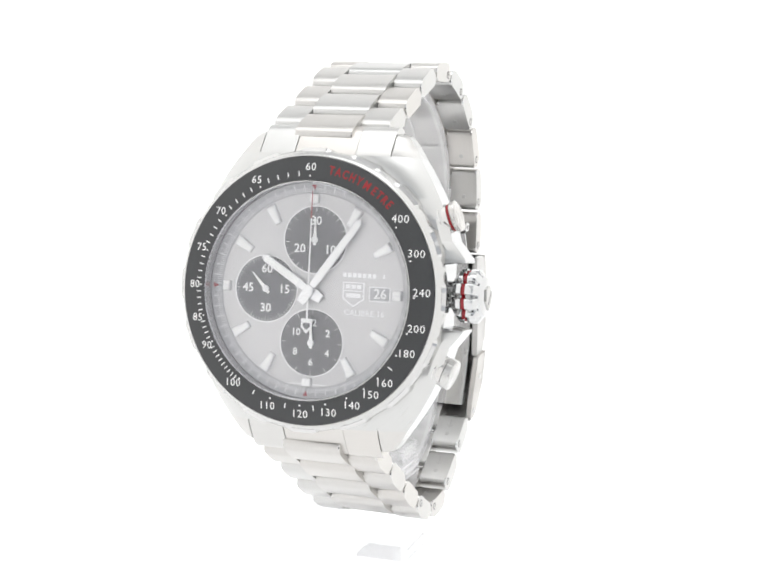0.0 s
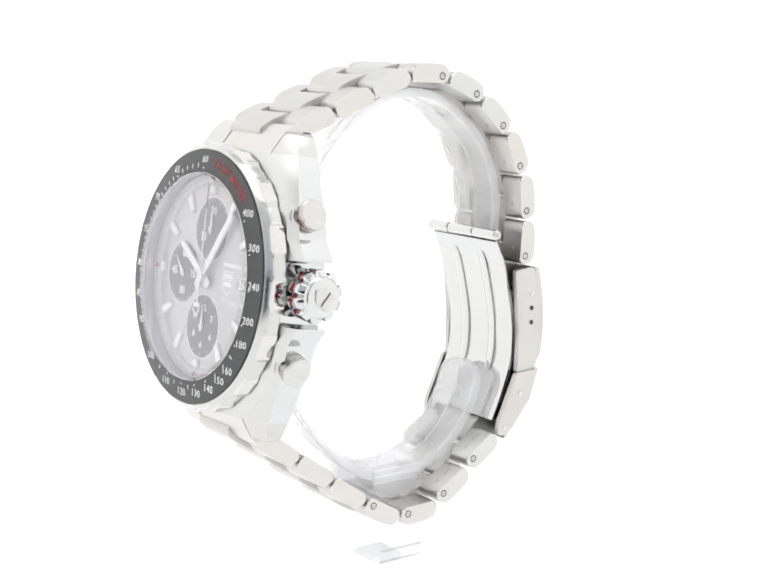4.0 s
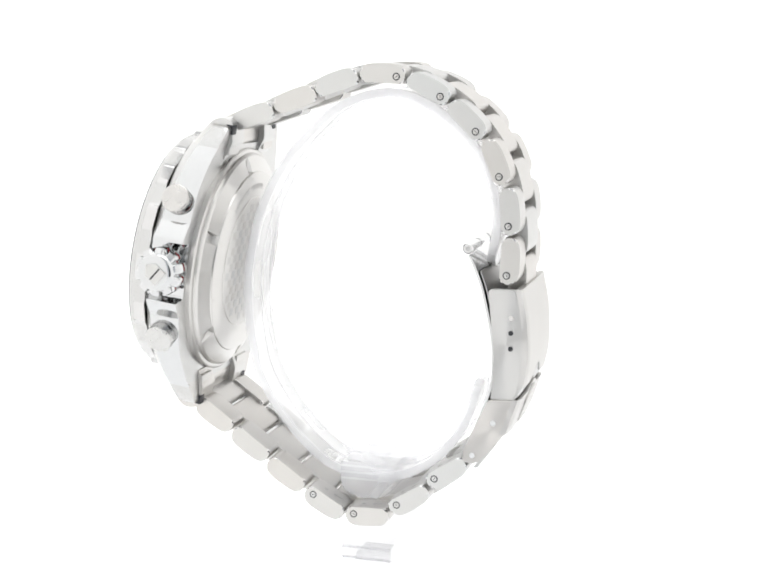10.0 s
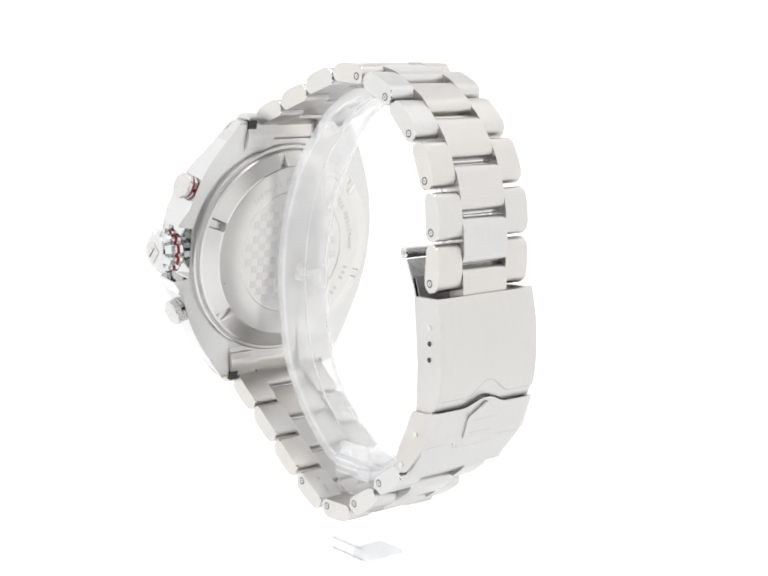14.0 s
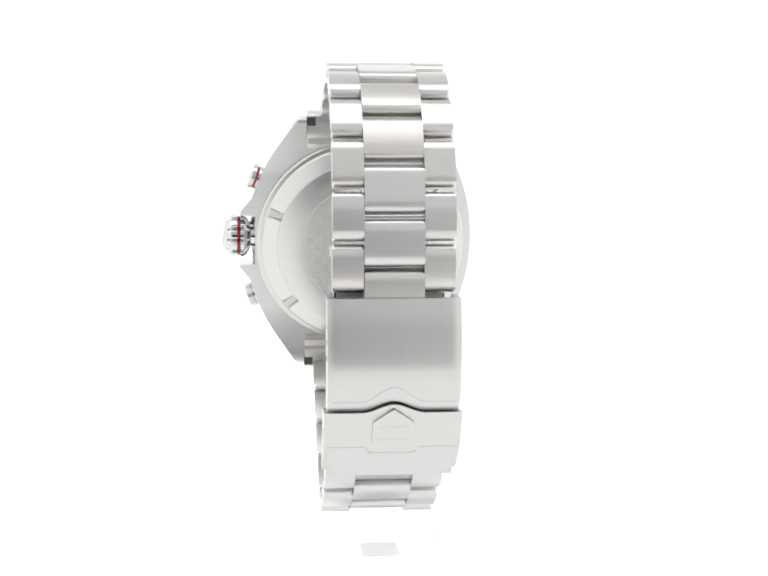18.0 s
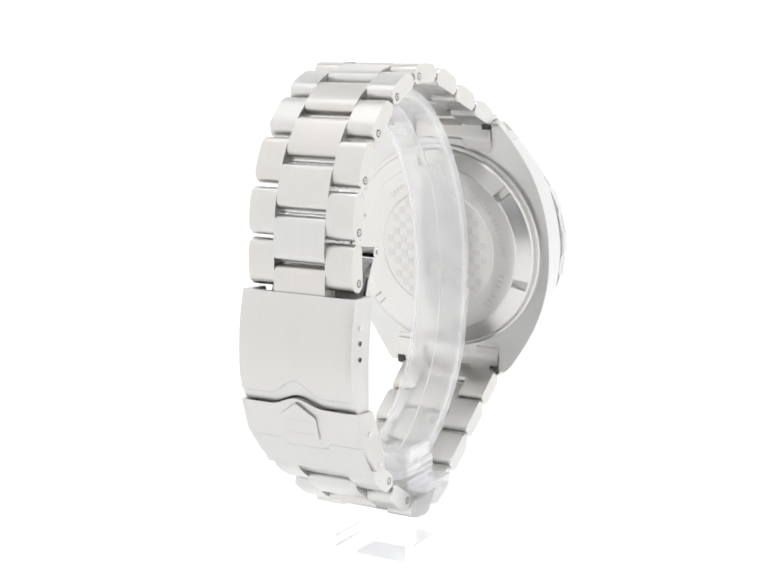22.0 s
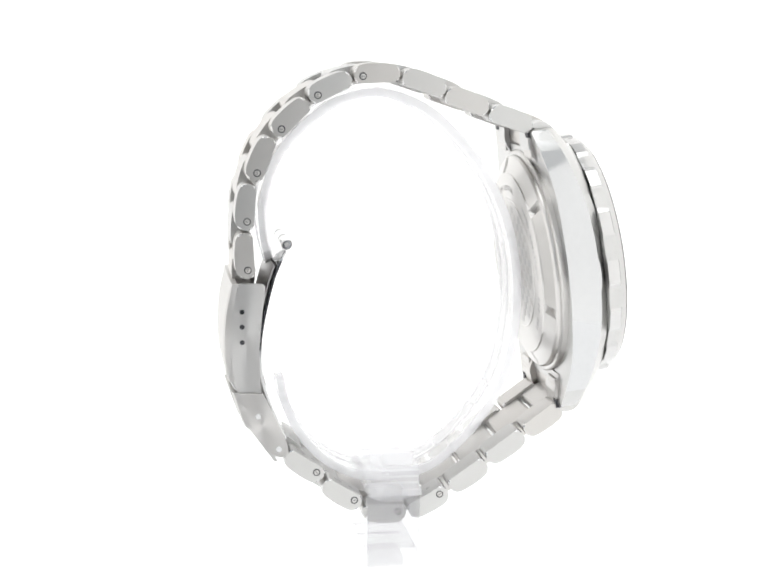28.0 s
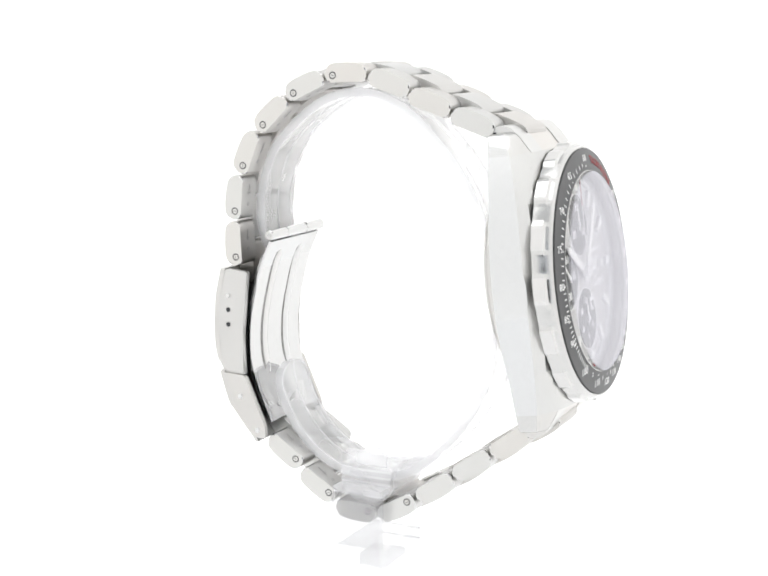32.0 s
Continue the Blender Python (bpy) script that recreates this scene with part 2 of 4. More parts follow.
BX, BACK, FRONT, TOP = 0.094, 0.141, -0.292, 0.28
panel("floor", [(-0.6, -0.6, 0), (0.6, -0.6, 0), (0.6, 0.6, 0), (-0.6, 0.6, 0)], floor_glow, 0.01, "glowing white film on the floor of the light box", "floor")
panel("wall_back", [(-BX, BACK, 0), (BX, BACK, 0), (BX, BACK, TOP), (-BX, BACK, TOP)], diffuser, 0.004, "glowing white back panel of the light box", "wall")
panel("wall_left", [(-BX, FRONT, 0), (-BX, BACK, 0), (-BX, BACK, TOP), (-BX, FRONT, TOP)], diffuser_side, 0.004, "white lit side panel of the light box", "wall")
panel("wall_right", [(BX, BACK, 0), (BX, FRONT, 0), (BX, FRONT, TOP), (BX, BACK, TOP)], diffuser_side, 0.004, "white lit side panel of the light box", "wall")
panel("ceiling", [(-BX, BACK, TOP), (BX, BACK, TOP), (BX, FRONT, TOP), (-BX, FRONT, TOP)], diffuser_top, 0.004, "white lit ceiling panel of the light box", "ceiling")
panel("wall_front", [(BX, FRONT, 0), (-BX, FRONT, 0), (-BX, FRONT, TOP), (BX, FRONT, TOP)], front_white, 0.004, "pale grey front flap of the light box", "wall")
panel("front_opening", [(0.056, FRONT + 0.006, 0.002), (-0.056, FRONT + 0.006, 0.002), (-0.056, FRONT + 0.006, 0.142), (0.056, FRONT + 0.006, 0.142)], front_cloth, 0.004, "dark opening in the front flap", "opening")

# ---- the watch ----
watch = tagged(new("wrist_watch"), "steel chronograph with black bezel and grey dial on a clear stand", "watch")
CASE = Matrix.Translation((1.77, -39.8, H * 1000 - 39.5)) @ Matrix.Rotation(radians(0.65), 4, "Z") @ Matrix.Rotation(radians(90 - 7.8), 4, "X") @ Matrix.Rotation(radians(0.3), 4, "Z")


def cone(x, y):
    """Height of the bezel's insert over the case plane."""
    return 0.35 - (math.hypot(x, y) - 17.3) * 0.13


def build_case():
    def half(v):
        return 22.3 * (1 - (abs(v) / 25.9) ** 2.1 * 0.44)

    def guard(v):
        def soft(e0, e1, x):
            f = max(0.0, min(1.0, (x - e0) / (e1 - e0)))
            return f * f * (3 - 2 * f)

        upper = max(0.0, min(1.0, (8.9 - v) / 2.7)) * soft(5.2, 5.6, v)
        lower = max(0.0, min(1.0, (v + 7.9) / 2.7)) * soft(-4.5, -4.9, v)
        return 1.6 * max(upper, lower), soft(-4.9, -4.5, v) * soft(5.6, 5.2, v)

    def front(v):
        return -5.25 - 4.05 * (abs(v) / 25.7) ** 2.6

    def back(v):
        return -10.8 - 1.6 * max(0.0, (abs(v) - 14) / 12) ** 1.5

    bm = bmesh.new()
    count = 240
    vs = [-21.8 + 43.6 * i / count for i in range(count + 1)]
    us = [-1 + 2 * i / 28 for i in range(29)]
    top, low = [], []
    for v in vs:
        rise, recess = guard(v)
        wl, wr = half(v), half(v) + rise + 1.0 * max(0.0, 1 - (v / 21.5) ** 2)
        wr = wr * (1 - recess) + 21.4 * recess
        rt, rl = [], []
        for u in us:
            x = u * (wr if u > 0 else wl)
            edge = front(v)
            r = math.hypot(x, v)
            f = max(0.0, min(1.0, (r - 22.0) / max(0.4, math.hypot(wr if u > 0 else wl, v) - 22.0)))
            f = f ** (1.0 + 0.9 * min(1.0, abs(v) / 20))
            z = -4.0 * (1 - f) + edge * f if r > 22.0 else -4.0
            rt.append(bm.verts.new((x, v, z)))
            rl.append(bm.verts.new((x, v, back(v))))
        top.append(rt)
        low.append(rl)
    for i in range(count):
        for k in range(28):
            bm.faces.new((top[i][k], top[i][k + 1], top[i + 1][k + 1], top[i + 1][k]))
            bm.faces.new((low[i][k], low[i + 1][k], low[i + 1][k + 1], low[i][k + 1]))
        bm.faces.new((top[i][0], top[i + 1][0], low[i + 1][0], low[i][0]))
        bm.faces.new((top[i][28], low[i][28], low[i + 1][28], top[i + 1][28]))
    for i in (0, count):
        for k in range(28):
            bm.faces.new((top[i][k], low[i][k], low[i][k + 1], top[i][k + 1]))
    case = part("case_body", bm, brushed_case, watch, "brushed steel case with polished flanks", CASE, 24)
    case.data.materials.append(polished)
    inv = CASE.to_3x3().inverted()
    for f in case.data.polygons:
        n = inv @ f.normal
        if abs(n.z) < 0.55:
            f.material_index = 1
    # lugs
    for sx in (-1, 1):
        for sy in (-1, 1):
            bm = bmesh.new()
            grid_t, grid_b = [], []
            ys = [21.0, 21.9, 22.8, 23.7, 24.5, 25.0, 25.3, 25.5]
            tip = [0, 0, 0, 0, 0, 0.1, 0.35, 0.85]
            for y, trim in zip(ys, tip):
                w = half(y) - 0.4 * trim
                a, b = [], []
                for k in range(5):
                    x = 11.35 + (w - 11.35) * k / 4
                    f = (k / 4) ** 1.3
                    top_in = float(np.interp(y, (21.0, 22.0, 24.6, 25.7), (-5.15, -5.55, -7.25, -8.1)))
                    a.append(bm.verts.new((sx * x, sy * y, top_in * (1 - f) + front(y) * f - trim * 0.7)))
                    b.append(bm.verts.new((sx * x, sy * y, back(y) + trim * 0.7)))
                grid_t.append(a)
                grid_b.append(b)
            for i in range(7):
                for k in range(4):
                    bm.faces.new((grid_t[i][k], grid_t[i][k + 1], grid_t[i + 1][k + 1], grid_t[i + 1][k]))
                    bm.faces.new((grid_b[i][k], grid_b[i + 1][k], grid_b[i + 1][k + 1], grid_b[i][k + 1]))
                bm.faces.new((grid_t[i][0], grid_t[i + 1][0], grid_b[i + 1][0], grid_b[i][0]))
                bm.faces.new((grid_t[i][4], grid_b[i][4], grid_b[i + 1][4], grid_t[i + 1][4]))
            for i in (0, 7):
                for k in range(4):
                    bm.faces.new((grid_t[i][k], grid_b[i][k], grid_b[i][k + 1], grid_t[i][k + 1]))
            lug = part("lug", bm, brushed_case, case, "", CASE, 40)
            lug.data.materials.append(bezel_steel)
            for f in lug.data.polygons:
                n = inv @ f.normal
                if abs(n.x) > 0.6 and n.x * sx > 0:
                    f.material_index = 1
    return case


case = build_case()


def build_bezel():
    def tabs(a, r, h):
        if r < 22.2 or h > -1.6:
            return r
        k = abs(((math.degrees(a) / 22.5) - 0.5) % 1.0 - 0.5) * 22.5   # degrees from a tab's middle
        flat = 22.6 / math.cos(radians(k))
        return flat if k < 4.9 else r + (flat - r) * max(0.0, 1 - (k - 4.9) / 2.2)

    prof = [(20.0, -4.6), (20.0, -3.98), (21.8, -3.96), (22.25, -3.75), (22.25, -1.75), (22.05, -1.45), (21.85, -0.85), (21.45, -0.42), (21.3, -0.42), (21.25, -0.9), (17.4, -0.9), (17.4, 0.26), (17.3, 0.33), (17.18, 0.26), (17.18, -0.7), (17.18, -2.0)]
    bezel = part("bezel", lathe(prof, 320, radius=tabs), bezel_steel, watch, "polished steel bezel with gripping tabs", CASE, 38)
    bezel.data.materials.append(polished)
    inv = CASE.inverted()
    for f in bezel.data.polygons:
        c = inv @ (f.center * 1000)
        k = abs(((math.degrees(math.atan2(c.y, c.x)) / 22.5) - 0.5) % 1.0 - 0.5) * 22.5
        if k < 5.2 and math.hypot(c.x, c.y) > 22.25 and c.z < -1.5:
            f.material_index = 1
    ins = part("insert", lathe([(17.42, -0.8), (17.42, cone(17.42, 0) - 0.02), (21.2, cone(21.2, 0) - 0.02), (21.2, -0.8)], 160), insert_black, bezel, "black tachymeter ring with white numerals", CASE)
    scale = [60, 65, 70, 75, 80, 85, 90, 100, 110, 120, 130, 140, 150, 160, 180, 200, 240, 300, 400]

    def at(value):
        return radians(90 - 6 * (3600 / value))

    lift = lambda x, y: cone(x, y)
    ahead = {200: 1.6, 180: 1.5, 160: -0.5, 110: -0.8, 100: -1.8, 70: 0.8, 65: 0.7}
    for value in scale:
        a = at(value)
        b = a + radians(2.2 * max(0.0, math.cos(a)) + ahead.get(value, 0.0))          # three-figure values stand just ahead of their dots
        letters(str(value), 1.75, white_print, bezel, "numeral", Matrix.Translation((19.25 * math.cos(b), 19.5 * math.sin(b), 0.0)), lift=lift, spacing=1.1, bold=-0.006)
        bm = lathe([(0, -0.03), (0.14, -0.03), (0.14, 0.03), (0, 0.03)], 12)
        bm.transform(Matrix.Translation((18.1 * math.cos(a), 18.1 * math.sin(a), cone(18.1, 0))))
        part("dot", bm, white_print, bezel, "", CASE)
    for lo, hi, step in ((60, 65, 1), (65, 70, 1), (70, 75, 1), (75, 80, 1), (80, 85, 1), (85, 90, 1), (90, 100, 1), (100, 120, 5), (120, 130, 5), (160, 180, 10)):
        v = lo + step
        while v < hi:
            if v not in scale:
                a = at(v)
                bm = block(18.1, 18.85 if v % 5 else 18.9, -0.075, 0.075, -0.03, 0.03)
                for w in bm.verts:
                    w.co.z += cone(w.co.x, 0)
                bm.transform(Matrix.Rotation(a, 4, "Z"))
                part("tick", bm, white_print, bezel, "", CASE, flat=True)
            v += step
    word = "TACHYMETRE"
    widths = [0.6, 0.7, 0.72, 0.74, 0.68, 0.98, 0.66, 0.6, 0.64, 0.6]
    for i, ch in enumerate(word):
        a = radians(90 - (9.0 + 36.0 * (sum(widths[:i]) + widths[i] / 2) / sum(widths)))
        letters(ch, 1.68, red_print, bezel, "letter", Matrix.Translation((19.3 * math.cos(a), 19.3 * math.sin(a), 0.0)) @ Matrix.Rotation(a - radians(90), 4, "Z") @ Matrix.Diagonal((0.86, 1.12, 1, 1)), "red letter", lift=lift, bold=0.02)
    crystal = part("crystal", lathe([(0, 1.4), (6, 1.38), (11, 1.32), (15.5, 1.2), (16.9, 1.08), (17.15, 0.9), (17.15, -0.2), (16.9, -0.3), (0, -0.3)], 96), sapphire, watch, "clear sapphire crystal", CASE, 30)
    crystal.visible_shadow = False
    crystal.data.materials.append(sapphire_under)
    turn_back = CASE.to_3x3().inverted()
    for f in crystal.data.polygons:
        if (turn_back @ f.normal).z < 0.3:
            f.material_index = 1


build_bezel()
DIAL = -2.45


def build_dial():
    dial = part("dial", lathe([(0, DIAL), (15.6, DIAL), (15.6, DIAL - 0.5), (0, DIAL - 0.5)], 96), dial_grey, watch, "grey sunray dial with three black subdials", CASE, axis=CASE)
    part("flange", lathe([(15.45, DIAL + 0.02), (17.1, DIAL + 0.75), (17.15, DIAL + 0.7), (17.15, DIAL)], 120), flange_grey, dial, "grey minute track", CASE)
    for i in range(300):
        if i % 25 == 0 and i % 75 == 0:
            continue
        long = i % 5 == 0
        bm = block(15.6, 16.75 if long else 16.3, -0.07 if long else -0.045, 0.07 if long else 0.045, -0.02, 0.04)
        for w in bm.verts:
            w.co.z += DIAL + 0.02 + (w.co.x - 15.45) * 0.44
        bm.transform(Matrix.Rotation(radians(90 - i * 1.2), 4, "Z"))
        part("minute_tick", bm, white_print, dial, "", CASE, flat=True)
    for a in (90, 180, 270):
        bm = slab([(16.0, 0), (16.75, 0.42), (16.75, -0.42)] if a != 0 else [], 0, 0.05)
        for w in bm.verts:
            w.co.z += DIAL + 0.06 + (w.co.x - 15.45) * 0.44
        bm.transform(Matrix.Rotation(radians(a), 4, "Z"))
        part("triangle", bm, red_print, dial, "red triangle", CASE, flat=True)
    # applied hour markers
    for hour in range(12):
        a = radians(90 - 30 * hour)
        if hour in (0, 6, 9):
            out, inn, w0, w1 = 15.3, 13.95, 0.8, 0.8
        elif hour == 3:
            out, inn, w0, w1 = 15.3, 13.7, 0.75, 0.75
        else:
            out, inn, w0, w1 = 15.2, 12.0, 0.85, 0.55
        bm = slab(rounded([(inn, -w1), (out, -w0), (out, w0), (inn, w1)], 0.12, 2), DIAL, DIAL + 0.55, 0.22)
        bm.transform(Matrix.Rotation(a, 4, "Z"))
        mk = part("hour_marker", bm, hand_steel, dial, "faceted steel hour marker", CASE, 20)
        if hour in (0, 3, 6, 9):
            for side in (-1, 1):
                bm = block(inn + 0.2, out - 0.15, side * 0.4 - 0.3, side * 0.4 + 0.3, DIAL + 0.5, DIAL + 0.58)
                bm.transform(Matrix.Rotation(a, 4, "Z"))
                part("lume", bm, lume, mk, "", CASE)
        else:
            bm = slab([(inn + 0.3, -w1 * 0.55), (out - 0.25, -w0 * 0.68), (out - 0.25, w0 * 0.68), (inn + 0.3, w1 * 0.55)], DIAL + 0.5, DIAL + 0.58)
            bm.transform(Matrix.Rotation(a, 4, "Z"))
            part("lume", bm, lume, mk, "", CASE)
    # subdials
    for name, x, y, nums, ticks, r in (("minute_counter", 0.35, 8.1, (("30", 90), ("10", -30), ("20", 210)), 30, 5.4), ("small_seconds", -7.75, -0.1, (("60", 90), ("15", 0), ("30", -90), ("45", 180)), 60, 5.4), ("hour_counter", 0.45, -8.3, tuple((str(2 * k or 12), 90 - 60 * k) for k in range(6)), 12, 5.4)):
        bm = lathe([(0, DIAL + 0.02), (r, DIAL + 0.02), (r, DIAL - 0.1), (0, DIAL - 0.1)], 64)
        bm.transform(Matrix.Translation((x, y, 0)))
        sub = part(name, bm, sub_black, dial, "black subdial with a white rim", CASE)
        bm = lathe([(r - 0.12, DIAL), (r - 0.12, DIAL + 0.08), (r + 0.06, DIAL + 0.08), (r + 0.06, DIAL)], 72)
        bm.transform(Matrix.Translation((x, y, 0)))
        part("rim", bm, white_print, sub, "", CASE)
        for text, ang in nums:
            rr = 3.15 if len(nums) > 3 else 3.0
            letters(text, 1.95 if len(nums) < 6 else 1.6, white_print, sub, "numeral", Matrix.Translation((x + rr * math.cos(radians(ang)), y + rr * math.sin(radians(ang)), DIAL + 0.06)))
        for k in range(ticks):
            bm = block(r - (0.95 if k % max(1, ticks // 12) == 0 else 0.6), r - 0.2, -0.045, 0.045, DIAL + 0.02, DIAL + 0.06)
            bm.transform(Matrix.Translation((x, y, 0)) @ Matrix.Rotation(radians(90 - 360 * k / ticks), 4, "Z"))
            part("tick", bm, white_print, sub, "", CASE, flat=True)
        ang = {"minute_counter": 90, "small_seconds": 133, "hour_counter": 92}[name]
        bm = slab([(-0.9, -0.22), (0.3, -0.3), (3.6, -0.06), (3.6, 0.06), (0.3, 0.3), (-0.9, 0.22)], DIAL + 0.3, DIAL + 0.42)
        bm.transform(Matrix.Translation((x, y, 0)) @ Matrix.Rotation(radians(ang), 4, "Z"))
        hand = part("subdial_hand", bm, lume, sub, "small white hand", CASE)
        bm = lathe([(0, DIAL + 0.1), (0.55, DIAL + 0.1), (0.55, DIAL + 0.5), (0.2, DIAL + 0.55), (0, DIAL + 0.55)], 20)
        bm.transform(Matrix.Translation((x, y, 0)))
        part("hub", bm, hand_steel, sub, "", CASE)
    # date, emblem and words
    part("date_frame", block(9.8, 13.4, -1.15, 1.25, DIAL, DIAL + 0.1, 0.04), hand_steel, dial, "silver frame of the date window", CASE)
    part("date_disc", block(10.02, 13.18, -0.95, 1.05, DIAL + 0.02, DIAL + 0.115), date_grey, dial, "grey date disc", CASE)
    letters("26", 2.2, white_print, dial, "date_numeral", Matrix.Translation((11.68, 0.05, DIAL + 0.15)))
    shield = [(5.4, 1.75), (9.0, 1.75), (9.0, -0.9), (7.2, -2.2), (5.4, -0.9)]
    part("emblem", slab(shield, DIAL, DIAL + 0.1), silver_print, dial, "plain silver shield", CASE)
    part("emblem_field", slab([(5.6, 1.6), (8.8, 1.6), (8.8, 0.45), (5.6, 0.45)], DIAL, DIAL + 0.12), dial_grey, dial, "", CASE)
    part("emblem_field", slab([(5.6, 0.3), (8.8, 0.3), (8.8, -0.8), (7.2, -1.95), (5.6, -0.8)], DIAL, DIAL + 0.12), dial_grey, dial, "", CASE)
    for x0, x1 in ((5.9, 6.7), (6.85, 7.6), (7.75, 8.5)):
        part("emblem_bar", block(x0, x1, 0.7, 1.35, DIAL, DIAL + 0.14), silver_print, dial, "", CASE)
    part("emblem_bar", block(6.0, 8.4, -0.7, 0.0, DIAL, DIAL + 0.14), silver_print, dial, "", CASE)
    for x0, x1 in [(5.3 + 0.83 * k, 5.9 + 0.83 * k) for k in range(7)] + [(12.0, 12.25)]:
        part("word_bar", block(x0, x1, 2.5, 3.2, DIAL, DIAL + 0.05), silver_print, dial, "unreadable silver line", CASE)
    letters("CALIBRE 16", 1.32, silver_print, dial, "word", Matrix.Translation((9.1, -3.1, DIAL + 0.05)), spacing=1.02)
    for x0, x1 in ((-3.3, -0.9), (0.9, 3.2)):
        part("word_bar", block(x0, x1, -15.02, -14.88, DIAL, DIAL + 0.04), silver_print, dial, "tiny unreadable line", CASE)


build_dial()


def build_hands():
    def hand(name, length, tail, w0, w1, ang, z, label):
        pts = [(-tail, -w0 * 0.75), (-tail * 0.4, -w0), (0.8, -w0 * 0.45), (2.0, -w0 * 0.75), (length - 0.7, -w1), (length, 0), (length - 0.7, w1), (2.0, w0 * 0.75), (0.8, w0 * 0.45), (-tail * 0.4, w0), (-tail, w0 * 0.75)]
        bm = slab(pts, z, z + 0.28, 0.1)
        bm.transform(Matrix.Rotation(radians(ang), 4, "Z"))
        h = part(name, bm, hand_steel, watch, label, CASE, 20)
        bm = slab([(2.4, -w0 * 0.55), (length - 0.7, -w1 * 0.72), (length - 0.7, w1 * 0.72), (2.4, w0 * 0.55)], z + 0.2, z + 0.3)
        bm.transform(Matrix.Rotation(radians(ang), 4, "Z"))
        part("lume", bm, lume, h, "white luminous stripe", CASE)

    hand("hour_hand", 9.9, 2.4, 0.95, 0.6, 148.5, DIAL + 0.55, "faceted steel hour hand")
    hand("minute_hand", 14.3, 2.4, 0.95, 0.6, 54.5, DIAL + 0.9, "faceted steel minute hand")
    z = DIAL + 1.25
    bm = slab([(-0.14, -6.0), (0.14, -6.0), (0.09, 11.5), (-0.09, 11.5)], z, z + 0.12)
    sec = part("seconds_hand", bm, white_print, watch, "thin white chronograph hand with red tip", CASE)
    part("tip", slab([(-0.09, 11.5), (0.09, 11.5), (0.05, 15.8), (-0.05, 15.8)], z, z + 0.12), red_print, sec, "red tip", CASE)
    part("counterweight", slab([(-0.95, -4.4), (0.95, -4.4), (0.95, -5.8), (0, -6.8), (-0.95, -5.8)], z - 0.02, z + 0.14), white_print, sec, "plain shield-shaped counterweight", CASE)
    part("counterweight_bar", slab([(-0.6, -5.1), (0.6, -5.1), (0.6, -5.7), (0, -6.2), (-0.6, -5.7)], z, z + 0.16), sub_black, sec, "", CASE)
    part("hub", lathe([(0, z - 0.9), (0.9, z - 0.9), (0.9, z + 0.2), (0.6, z + 0.3), (0, z + 0.3)], 28), hand_steel, sec, "", CASE)


build_hands()


def side_turn(x, v, n, out=0.0):
    """From an axis along z to one that points out of the case's flank at (x, v, n)."""
    return CASE @ Matrix.Translation((x, v, n)) @ Matrix.Rotation(radians(out), 4, "Z") @ Matrix.Rotation(radians(90), 4, "Y")


